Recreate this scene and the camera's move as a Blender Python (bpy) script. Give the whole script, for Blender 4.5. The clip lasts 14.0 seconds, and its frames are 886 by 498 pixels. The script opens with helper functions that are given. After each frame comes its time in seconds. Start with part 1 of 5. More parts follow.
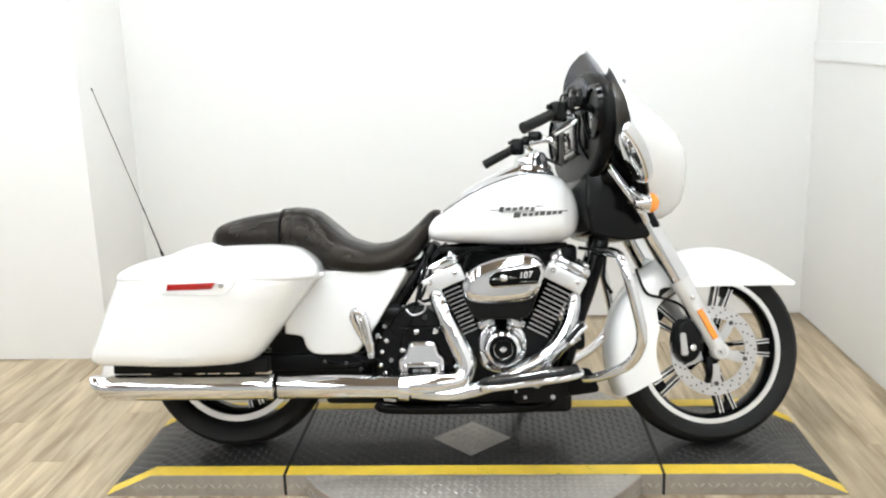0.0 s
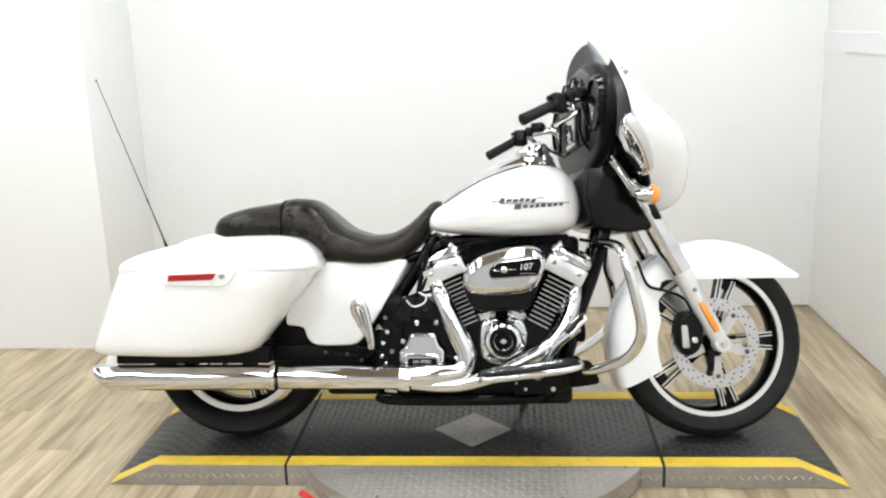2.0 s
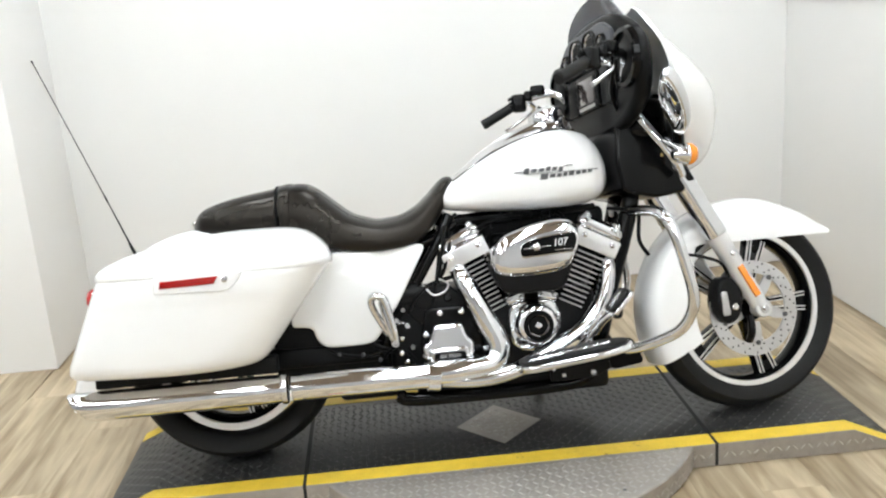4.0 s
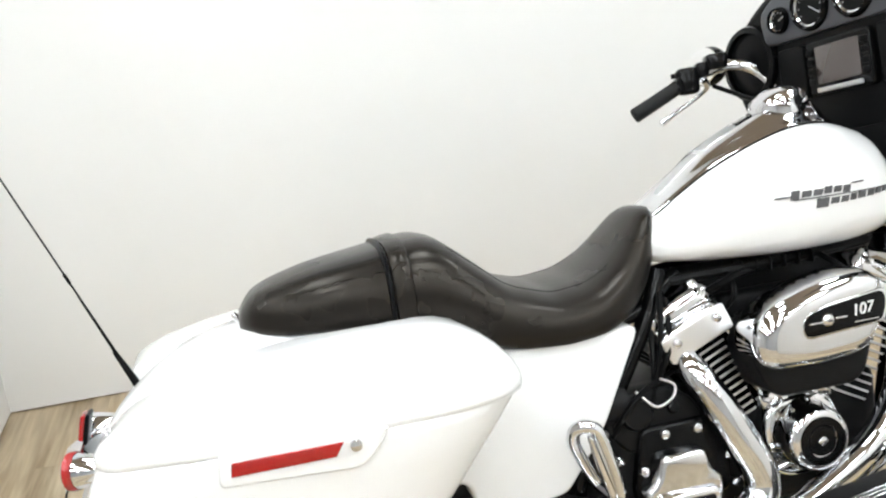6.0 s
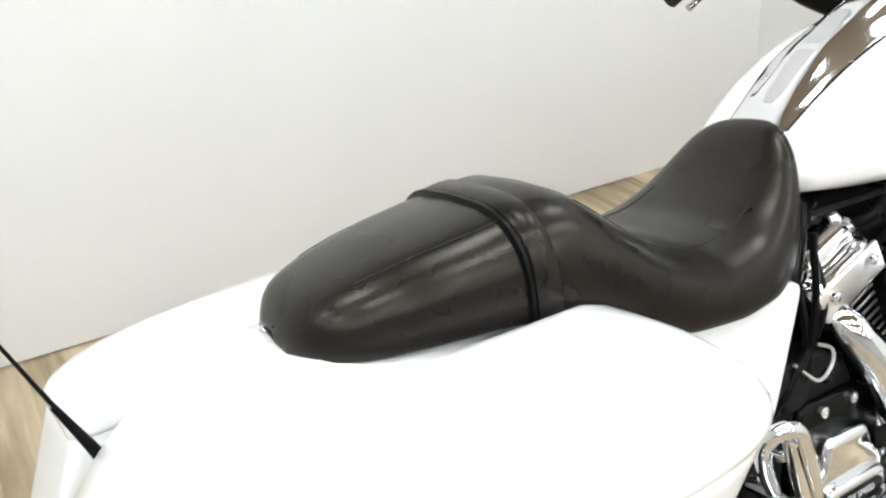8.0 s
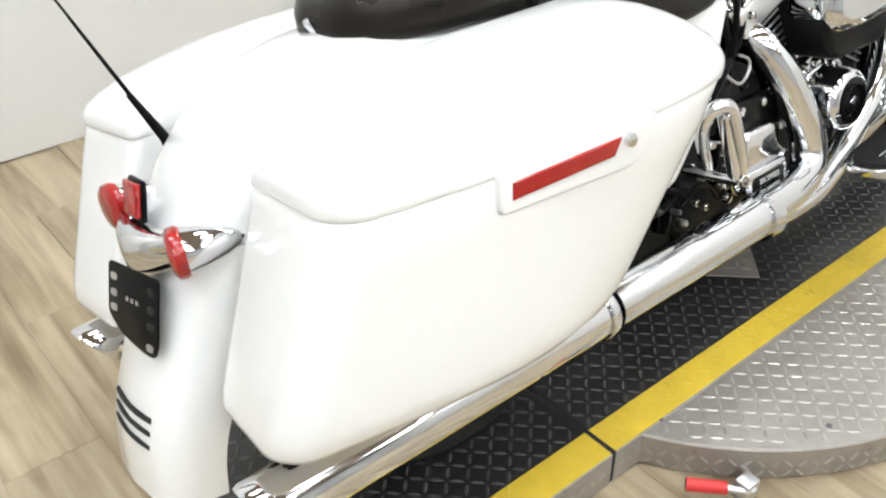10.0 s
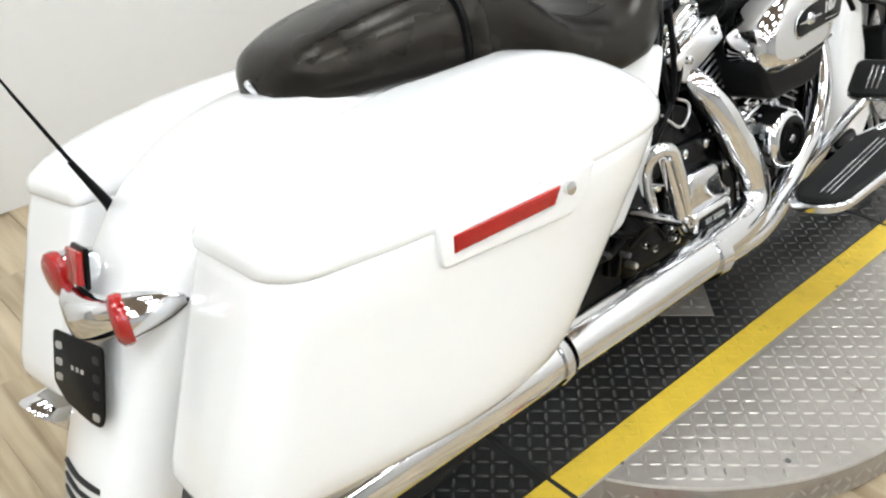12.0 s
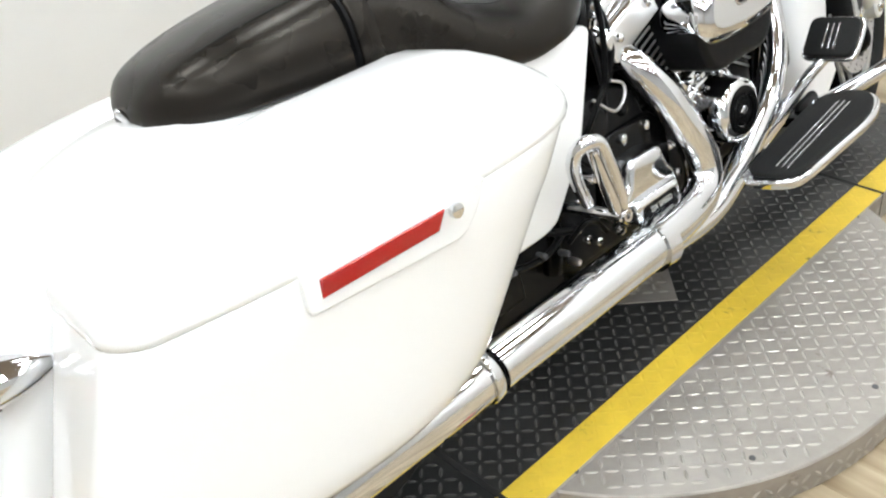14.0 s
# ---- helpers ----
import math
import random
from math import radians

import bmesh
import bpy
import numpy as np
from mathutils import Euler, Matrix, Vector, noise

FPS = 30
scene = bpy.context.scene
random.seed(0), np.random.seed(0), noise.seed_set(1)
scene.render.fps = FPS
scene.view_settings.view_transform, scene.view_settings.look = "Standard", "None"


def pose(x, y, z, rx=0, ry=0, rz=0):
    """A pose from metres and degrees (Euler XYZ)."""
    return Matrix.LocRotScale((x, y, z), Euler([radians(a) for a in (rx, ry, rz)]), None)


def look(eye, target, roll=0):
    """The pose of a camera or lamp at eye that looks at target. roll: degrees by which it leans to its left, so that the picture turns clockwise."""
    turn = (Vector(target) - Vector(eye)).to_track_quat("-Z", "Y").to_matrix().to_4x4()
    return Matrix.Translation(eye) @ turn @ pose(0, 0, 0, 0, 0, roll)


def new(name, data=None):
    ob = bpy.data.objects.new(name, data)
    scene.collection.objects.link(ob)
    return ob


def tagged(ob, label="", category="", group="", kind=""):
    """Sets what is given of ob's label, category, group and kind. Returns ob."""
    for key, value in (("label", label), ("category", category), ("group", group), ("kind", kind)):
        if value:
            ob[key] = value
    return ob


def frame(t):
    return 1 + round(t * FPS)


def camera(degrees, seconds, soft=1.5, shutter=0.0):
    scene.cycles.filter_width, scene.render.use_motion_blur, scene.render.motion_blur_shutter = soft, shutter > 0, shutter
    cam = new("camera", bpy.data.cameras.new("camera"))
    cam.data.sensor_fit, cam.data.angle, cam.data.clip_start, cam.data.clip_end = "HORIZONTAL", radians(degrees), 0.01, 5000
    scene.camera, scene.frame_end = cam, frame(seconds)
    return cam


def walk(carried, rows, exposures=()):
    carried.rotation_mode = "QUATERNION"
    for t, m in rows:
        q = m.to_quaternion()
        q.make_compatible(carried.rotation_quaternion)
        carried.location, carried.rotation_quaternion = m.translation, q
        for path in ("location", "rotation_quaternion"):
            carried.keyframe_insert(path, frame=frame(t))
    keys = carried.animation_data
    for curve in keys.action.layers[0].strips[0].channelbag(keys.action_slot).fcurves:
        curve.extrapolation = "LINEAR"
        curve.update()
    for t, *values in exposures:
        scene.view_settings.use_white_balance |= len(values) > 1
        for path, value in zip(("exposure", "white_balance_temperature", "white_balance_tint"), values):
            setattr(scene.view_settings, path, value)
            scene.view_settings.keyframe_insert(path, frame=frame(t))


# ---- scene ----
cam = camera(52.3, 14.0, soft=2.2)
PATH = [
    (0, (0.909, -2.869, 1.475), (0.794, -0.926, 1.013), -1.8),
    (0.5, (0.928, -2.87, 1.474), (0.796, -0.927, 1.017), -2.3),
    (1, (0.929, -2.868, 1.48), (0.803, -0.928, 1.011), -2.5),
    (1.5, (0.944, -2.88, 1.468), (0.817, -0.93, 1.041), -2.5),
    (2, (0.96, -2.865, 1.475), (0.809, -0.93, 0.995), -1.9),
    (2.5, (1.014, -2.855, 1.455), (0.876, -0.921, 0.962), 0.7),
    (2.8, (0.905, -2.846, 1.398), (0.797, -0.907, 0.918), -0.7),
    (3, (0.908, -2.82, 1.438), (0.771, -0.894, 0.917), -2.5),
    (3.2, (0.838, -2.799, 1.421), (0.777, -0.861, 0.932), -3.5),
    (5.3, (0.172, -1.852, 1.436), (0.509, 0.011, 0.794), -1.7),
    (5.5, (0.119, -1.725, 1.395), (0.523, 0.125, 0.75), -1.9),
    (6, (-0.017, -1.369, 1.397), (0.37, 0.489, 0.767), -5.5),
    (6.3, (-0.122, -1.206, 1.39), (0.445, 0.589, 0.715), -4.3),
    (6.5, (-0.196, -1.122, 1.38), (0.568, 0.592, 0.687), -1.7),
    (6.8, (-0.291, -1.014, 1.362), (0.528, 0.639, 0.589), -0.1),
    (7, (-0.315, -0.938, 1.352), (0.485, 0.7, 0.53), -0.1),
    (7.5, (-0.302, -0.737, 1.34), (0.471, 0.914, 0.519), -3.4),
    (7.8, (-0.31, -0.682, 1.343), (0.446, 0.942, 0.453), -4.5),
    (8, (-0.34, -0.674, 1.344), (0.538, 0.881, 0.444), -3.1),
    (8.3, (-0.445, -0.715, 1.332), (0.555, 0.698, 0.331), -1.1),
    (8.5, (-0.527, -0.758, 1.316), (0.505, 0.624, 0.303), -1.1),
    (9, (-0.662, -0.813, 1.265), (0.368, 0.507, 0.171), -0.7),
    (9.2, (-0.692, -0.83, 1.247), (0.322, 0.472, 0.117), -0.8),
    (11.3, (-0.675, -0.836, 1.238), (0.386, 0.448, 0.131), -1.8),
    (11.5, (-0.675, -0.839, 1.245), (0.4, 0.463, 0.173), -2.1),
    (12, (-0.665, -0.85, 1.248), (0.453, 0.435, 0.201), -2.4),
    (12.5, (-0.653, -0.865, 1.251), (0.492, 0.412, 0.222), -2.6),
    (13, (-0.636, -0.876, 1.254), (0.544, 0.365, 0.22), -2.6),
    (13.5, (-0.611, -0.887, 1.256), (0.574, 0.321, 0.19), -4.1),
    (13.7, (-0.549, -0.909, 1.247), (0.548, 0.327, 0.121), -6.5),
    (14, (-0.471, -0.861, 1.25), (0.588, 0.42, 0.137), -7.4),
]
walk(cam, [(t, look(eye, target, roll)) for t, eye, target, roll in PATH],
     exposures=((0, 0.70), (2, 0.67), (3.2, 0.60), (5.3, 0.66), (8.5, 0.70), (9.2, 0.66), (11.3, 0.56), (12.5, 0.58), (14, 0.67)))

# ---- world, lamps, exposure ----
world = bpy.data.worlds.new("world")
scene.world = world
world.use_nodes = True
world.node_tree.nodes["Background"].inputs[0].default_value = (0.9, 0.92, 1.0, 1)
world.node_tree.nodes["Background"].inputs[1].default_value = 0.15
PANEL_LIGHT = 19.0


# ---- materials ----
def material(name, base, rough=0.5, metal=0.0, coat=0.0, vary=0.0, scale=20.0, bump=0.0, bump_scale=200.0, rough_vary=0.0,
             alpha=1.0, transmission=0.0, emission=0.0, random=0.0, spec=0.5, stretch=(1, 1, 1)):
    """A principled material whose colour, gloss and fine relief vary by noise at two scales."""
    m = bpy.data.materials.new(name)
    m.use_nodes = True
    nt = m.node_tree
    b = nt.nodes["Principled BSDF"]
    b.inputs["Base Color"].default_value = (*base, 1)
    b.inputs["Roughness"].default_value = rough
    b.inputs["Metallic"].default_value = metal
    b.inputs["Coat Weight"].default_value = coat
    b.inputs["Coat Roughness"].default_value = 0.04
    b.inputs["Specular IOR Level"].default_value = spec
    b.inputs["Transmission Weight"].default_value = transmission
    b.inputs["Alpha"].default_value = alpha
    if emission:
        b.inputs["Emission Color"].default_value = (*base, 1)
        b.inputs["Emission Strength"].default_value = emission
    tc = nt.nodes.new("ShaderNodeTexCoord")
    mp = nt.nodes.new("ShaderNodeMapping")
    mp.inputs["Scale"].default_value = stretch
    nt.links.new(tc.outputs["Object"], mp.inputs[0])

    def noise_at(s, detail=4):
        n = nt.nodes.new("ShaderNodeTexNoise")
        n.inputs["Scale"].default_value, n.inputs["Detail"].default_value = s, detail
        nt.links.new(mp.outputs[0], n.inputs["Vector"])
        return n.outputs["Fac"]

    if vary or random:
        h = nt.nodes.new("ShaderNodeHueSaturation")
        h.inputs["Color"].default_value = (*base, 1)
        total = nt.nodes.new("ShaderNodeMath")
        total.operation = "MULTIPLY_ADD"
        nt.links.new(noise_at(scale), total.inputs[0])
        total.inputs[1].default_value = 2 * vary
        total.inputs[2].default_value = 1 - vary
        second = nt.nodes.new("ShaderNodeMath")
        second.operation = "MULTIPLY_ADD"
        nt.links.new(noise_at(scale * 7), second.inputs[0])
        second.inputs[1].default_value = vary
        nt.links.new(total.outputs[0], second.inputs[2])
        last = second
        if random:
            oi = nt.nodes.new("ShaderNodeObjectInfo")
            third = nt.nodes.new("ShaderNodeMath")
            third.operation = "MULTIPLY_ADD"
            nt.links.new(oi.outputs["Random"], third.inputs[0])
            third.inputs[1].default_value = random
            nt.links.new(second.outputs[0], third.inputs[2])
            last = third
        off = nt.nodes.new("ShaderNodeMath")
        off.operation = "SUBTRACT"
        nt.links.new(last.outputs[0], off.inputs[0])
        off.inputs[1].default_value = 0.5 * (vary + random)
        nt.links.new(off.outputs[0], h.inputs["Value"])
        nt.links.new(h.outputs[0], b.inputs["Base Color"])
    if rough_vary:
        r = nt.nodes.new("ShaderNodeMath")
        r.operation = "MULTIPLY_ADD"
        nt.links.new(noise_at(scale * 0.6), r.inputs[0])
        r.inputs[1].default_value = 2 * rough_vary
        r.inputs[2].default_value = rough - rough_vary
        nt.links.new(r.outputs[0], b.inputs["Roughness"])
    if bump:
        bp = nt.nodes.new("ShaderNodeBump")
        bp.inputs["Strength"].default_value = bump
        bp.inputs["Distance"].default_value = 0.001
        nt.links.new(noise_at(bump_scale), bp.inputs["Height"])
        nt.links.new(bp.outputs[0], b.inputs["Normal"])
    return m


WHITE_PAINT = material("white_paint", (0.8, 0.8, 0.8), 0.32, coat=1.0, vary=0.015, scale=6)
CHROME = material("chrome", (0.72, 0.725, 0.74), 0.075, metal=1.0, rough_vary=0.03, scale=14)
BRIGHT_METAL = material("machined_metal", (0.8, 0.8, 0.8), 0.3, metal=0.85, rough_vary=0.06, scale=40)
SATIN_METAL = material("satin_metal", (0.6, 0.6, 0.61), 0.32, metal=1.0, vary=0.05, scale=30, rough_vary=0.08)
SILVER_PAINT = material("silver_paint", (0.68, 0.68, 0.68), 0.32, metal=0.4, coat=0.5, vary=0.03)
BLACK_GLOSS = material("black_gloss", (0.003, 0.003, 0.0032), 0.14, coat=0.0, vary=0.2, scale=25, spec=0.16)
BLACK_ENGINE = material("black_engine", (0.0042, 0.0042, 0.0046), 0.42, vary=0.25, scale=40, bump=0.3, bump_scale=600, spec=0.17)
BLACK_PLASTIC = material("black_plastic", (0.003, 0.003, 0.0032), 0.32, spec=0.10, vary=0.15, scale=30, bump=0.15, bump_scale=900)
GREY_PANEL = material("dark_grey_panel", (0.05, 0.052, 0.062), 0.38, vary=0.12, scale=10, stretch=(1, 1, 6))
RUBBER = material("rubber", (0.008, 0.008, 0.008), 0.62, spec=0.24, vary=0.25, scale=30, bump=0.2, bump_scale=500)
LEATHER = material("leather", (0.0074, 0.0064, 0.0056), 0.28, vary=0.25, scale=9, bump=0.14, bump_scale=420, rough_vary=0.08, spec=0.25)
# warm tint puts the brown of reflected surroundings into the seat's highlights
LEATHER.node_tree.nodes["Principled BSDF"].inputs["Specular Tint"].default_value = (1.0, 0.90, 0.78, 1)
STITCH = material("stitching", (0.004, 0.004, 0.004), 0.7)
RED_LENS = material("red_lens", (0.33, 0.009, 0.008), 0.12, coat=0.35, vary=0.15, scale=60, bump=0.25, bump_scale=350)
AMBER_LENS = material("amber_lens", (0.85, 0.27, 0.02), 0.15, coat=1.0, vary=0.1, scale=60)
SMOKED = material("smoked_plastic", (0.09, 0.095, 0.12), 0.06, alpha=0.72)
SCREEN = material("display_glass", (0.05, 0.038, 0.036), 0.08, coat=1.0)
MIRROR = material("mirror_glass", (0.9, 0.9, 0.9), 0.02, metal=1.0)
DARK_BADGE = material("dark_grey_badge", (0.09, 0.09, 0.095), 0.35, metal=0.3)
ALUMINIUM = material("worn_aluminium", (0.37, 0.345, 0.315), 0.5, metal=0.6, vary=0.3, scale=7, rough_vary=0.12, bump=0.2, bump_scale=80)
BLACK_DECK = material("black_deck_paint", (0.02, 0.02, 0.0202), 0.36, vary=0.5, scale=9, rough_vary=0.12, spec=0.6, bump=0.2, bump_scale=120)
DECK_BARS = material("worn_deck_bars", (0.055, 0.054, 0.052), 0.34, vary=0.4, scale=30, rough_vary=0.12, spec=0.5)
BAR_METAL = material("bright_worn_bars", (0.43, 0.405, 0.375), 0.38, metal=0.62, vary=0.2, scale=25, rough_vary=0.1)
YELLOW = material("yellow_paint", (0.70, 0.49, 0.045), 0.5, vary=0.18, scale=14, bump=0.15, bump_scale=150)
DARK_GAP = material("dark_gap", (0.012, 0.012, 0.012), 0.8)
RED_PLASTIC = material("red_plastic", (0.6, 0.03, 0.03), 0.4)
WALL = material("wall_paint", (0.8, 0.795, 0.785), 0.7, vary=0.02, scale=1.2, bump=0.06, bump_scale=250)
# tone of the unseen walls, set for chrome reflections and front fill
UNSEEN_WALL = material("unseen_wall_tone", (0.55, 0.555, 0.56), 0.7, vary=0.06, scale=1.5)
# dim brown, so seat and chrome mirror a warm, dark overhead
CEILING = material("reflected_ceiling_tone", (0.25, 0.19, 0.135), 0.8, vary=0.03, scale=2)
LAMP = material("lamp_diffuser", (0.92, 0.98, 1.01), 0.5, emission=PANEL_LIGHT)
LAMP_FRAME = material("lamp_frame", (0.8, 0.8, 0.8), 0.4)


def wood():
    """Pale vinyl planks: grain drawn out along y, cloudy patches, a random tone for each plank."""
    m = bpy.data.materials.new("pale_wood_planks")
    m.use_nodes = True
    nt = m.node_tree
    b = nt.nodes["Principled BSDF"]
    tc, oi = nt.nodes.new("ShaderNodeTexCoord"), nt.nodes.new("ShaderNodeObjectInfo")
    shift = nt.nodes.new("ShaderNodeVectorMath")
    shift.operation = "MULTIPLY_ADD"
    comb = nt.nodes.new("ShaderNodeCombineXYZ")
    for k in range(3):
        nt.links.new(oi.outputs["Random"], comb.inputs[k])
    nt.links.new(comb.outputs[0], shift.inputs[0])
    shift.inputs[1].default_value = (37, 91, 13)
    nt.links.new(tc.outputs["Object"], shift.inputs[2])

    def grain(sx, sy, scale, detail):
        mp = nt.nodes.new("ShaderNodeMapping")
        mp.inputs["Scale"].default_value = (sx, sy, 1)
        nt.links.new(shift.outputs[0], mp.inputs[0])
        n = nt.nodes.new("ShaderNodeTexNoise")
        n.inputs["Scale"].default_value, n.inputs["Detail"].default_value, n.inputs["Distortion"].default_value = scale, detail, 0.6
        nt.links.new(mp.outputs[0], n.inputs["Vector"])
        return n.outputs["Fac"]

    ramp = nt.nodes.new("ShaderNodeValToRGB")
    ramp.color_ramp.elements[0].position, ramp.color_ramp.elements[0].color = 0.34, (0.19, 0.136, 0.075, 1)
    ramp.color_ramp.elements[1].position, ramp.color_ramp.elements[1].color = 0.64, (0.49, 0.40, 0.275, 1)
    mix = nt.nodes.new("ShaderNodeMath")
    mix.operation = "MULTIPLY_ADD"
    nt.links.new(grain(12, 0.9, 2.2, 6), mix.inputs[0])
    mix.inputs[1].default_value = 0.6
    half = nt.nodes.new("ShaderNodeMath")
    half.operation = "MULTIPLY_ADD"
    nt.links.new(grain(4, 1.0, 1.6, 3), half.inputs[0])
    half.inputs[1].default_value, half.inputs[2].default_value = 0.4, 0.0
    nt.links.new(half.outputs[0], mix.inputs[2])
    nt.links.new(mix.outputs[0], ramp.inputs[0])
    hue = nt.nodes.new("ShaderNodeHueSaturation")
    tone = nt.nodes.new("ShaderNodeMath")
    tone.operation = "MULTIPLY_ADD"
    nt.links.new(oi.outputs["Random"], tone.inputs[0])
    tone.inputs[1].default_value, tone.inputs[2].default_value = 0.26, 0.87
    nt.links.new(tone.outputs[0], hue.inputs["Value"])
    nt.links.new(ramp.outputs[0], hue.inputs["Color"])
    nt.links.new(hue.outputs[0], b.inputs["Base Color"])
    b.inputs["Roughness"].default_value = 0.42
    bp = nt.nodes.new("ShaderNodeBump")
    bp.inputs["Strength"].default_value, bp.inputs["Distance"].default_value = 0.15, 0.001
    nt.links.new(grain(30, 1.2, 4, 4), bp.inputs["Height"])
    nt.links.new(bp.outputs[0], b.inputs["Normal"])
    return m


def scuffed(m, dark, size, start, end):
    """Adds small worn marks of a darker colour to a material."""
    nt = m.node_tree
    b = nt.nodes["Principled BSDF"]
    tc, n, ramp, mix = (nt.nodes.new(k) for k in ("ShaderNodeTexCoord", "ShaderNodeTexNoise", "ShaderNodeValToRGB", "ShaderNodeMix"))
    n.inputs["Scale"].default_value, n.inputs["Detail"].default_value, n.inputs["Roughness"].default_value = size, 8, 0.7
    nt.links.new(tc.outputs["Object"], n.inputs["Vector"])
    ramp.color_ramp.elements[0].position, ramp.color_ramp.elements[1].position = start, end
    nt.links.new(n.outputs["Fac"], ramp.inputs[0])
    mix.data_type = "RGBA"
    nt.links.new(ramp.outputs[0], mix.inputs["Factor"])
    nt.links.new(b.inputs["Base Color"].links[0].from_socket, mix.inputs[6])
    mix.inputs[7].default_value = (*dark, 1)
    nt.links.new(mix.outputs[2], b.inputs["Base Color"])


scuffed(YELLOW, (0.05, 0.04, 0.02), 16, 0.62, 0.72)
scuffed(ALUMINIUM, (0.12, 0.085, 0.065), 22, 0.62, 0.76)
scuffed(BLACK_DECK, (0.05, 0.048, 0.045), 12, 0.58, 0.75)
WOOD = wood()


# ---- shape helpers ----
def link(name, bm, mat, parent=None, label="", sharp=38):
    bmesh.ops.recalc_face_normals(bm, faces=bm.faces[:])
    me = bpy.data.meshes.new(name)
    bm.to_mesh(me)
    bm.free()
    me.materials.append(mat)
    me.shade_smooth()
    me.set_sharp_from_angle(angle=radians(sharp))
    ob = new(name, me)
    if parent:
        ob.parent = parent
    if label:
        ob["label"] = label
    return ob


def part(name, bm, mat, parent, label="", sharp=38):
    return link(name, bm, mat, parent, label, sharp)


def loft(rings, caps=True, around=True):
    bm = bmesh.new()
    vs = [[bm.verts.new(p) for p in ring] for ring in rings]
    n = len(rings[0])
    for a, b in zip(vs, vs[1:]):
        for i in range(n if around else n - 1):
            j = (i + 1) % n
            bm.faces.new((a[i], a[j], b[j], b[i]))
    if caps and around:
        bm.faces.new(vs[0])
        bm.faces.new(vs[-1])
    return bm


def curve_through(pts, steps=6):
    """A Catmull-Rom line through the points."""
    p = [Vector(q) for q in pts]
    p = [2 * p[0] - p[1], *p, 2 * p[-1] - p[-2]]
    out = []
    for i in range(1, len(p) - 2):
        for k in range(steps):
            t = k / steps
            a, b, c, d = p[i - 1:i + 3]
            out.append(0.5 * (2 * b + (c - a) * t + (2 * a - 5 * b + 4 * c - d) * t * t + (3 * b - a - 3 * c + d) * t ** 3))
    return out + [p[-2]]


def tube(pts, r, seg=12, steps=6, smooth=True):
    """A round tube through the points; r may be a list, one for each point."""
    line = curve_through(pts, steps) if smooth and len(pts) > 2 else [Vector(q) for q in pts]
    rs = [r] * len(line) if not isinstance(r, (list, tuple)) else [float(x) for x in np.interp(np.linspace(0, len(pts) - 1, len(line)), range(len(pts)), r)]
    rings, side = [], None
    for i, q in enumerate(line):
        d = (line[min(i + 1, len(line) - 1)] - line[max(i - 1, 0)]).normalized()
        if side is None:
            side = d.orthogonal().normalized()
        side = (side - d * side.dot(d)).normalized()
        up = d.cross(side)
        rings.append([q + rs[i] * (side * math.cos(a) + up * math.sin(a)) for a in np.linspace(0, 2 * math.pi, seg, endpoint=False)])
    return loft(rings)


def turned(profile, centre, axis=(0, 1, 0), seg=40, closed=False, start=None, sweep=2 * math.pi):
    """A profile of (radius, height along axis) turned round an axis."""
    ax = Vector(axis).normalized()
    x = Vector(start).normalized() if start else ax.orthogonal().normalized()
    y = ax.cross(x)
    c, full = Vector(centre), abs(sweep - 2 * math.pi) < 1e-6
    bm = bmesh.new()
    angles = np.linspace(0, sweep, seg, endpoint=not full)
    vs = [[bm.verts.new(c + ax * h + r * (x * math.cos(a) + y * math.sin(a))) for r, h in profile] for a in angles]
    n = len(profile)
    for i in range(len(vs) if full else len(vs) - 1):
        a, b = vs[i], vs[(i + 1) % len(vs)]
        for k in range(n if closed else n - 1):
            bm.faces.new((a[k], a[(k + 1) % n], b[(k + 1) % n], b[k]))
    if closed and not full:
        bm.faces.new(vs[0])
        bm.faces.new(vs[-1])
    bmesh.ops.remove_doubles(bm, verts=bm.verts[:], dist=1e-6)
    return bm


def rounded(pts, r, n=4):
    """A polygon with its corners rounded off."""
    out, k = [], len(pts)
    for i in range(k):
        a, b, c = (Vector(pts[j % k]) for j in (i - 1, i, i + 1))
        rr = r[i] if isinstance(r, (list, tuple)) else r
        d1, d2 = min(rr, (a - b).length * 0.45), min(rr, (c - b).length * 0.45)
        p, q = b + (a - b).normalized() * d1, b + (c - b).normalized() * d2
        for s in range(n + 1):
            t = s / n
            out.append((1 - t) ** 2 * p + 2 * t * (1 - t) * b + t * t * q)
    return out


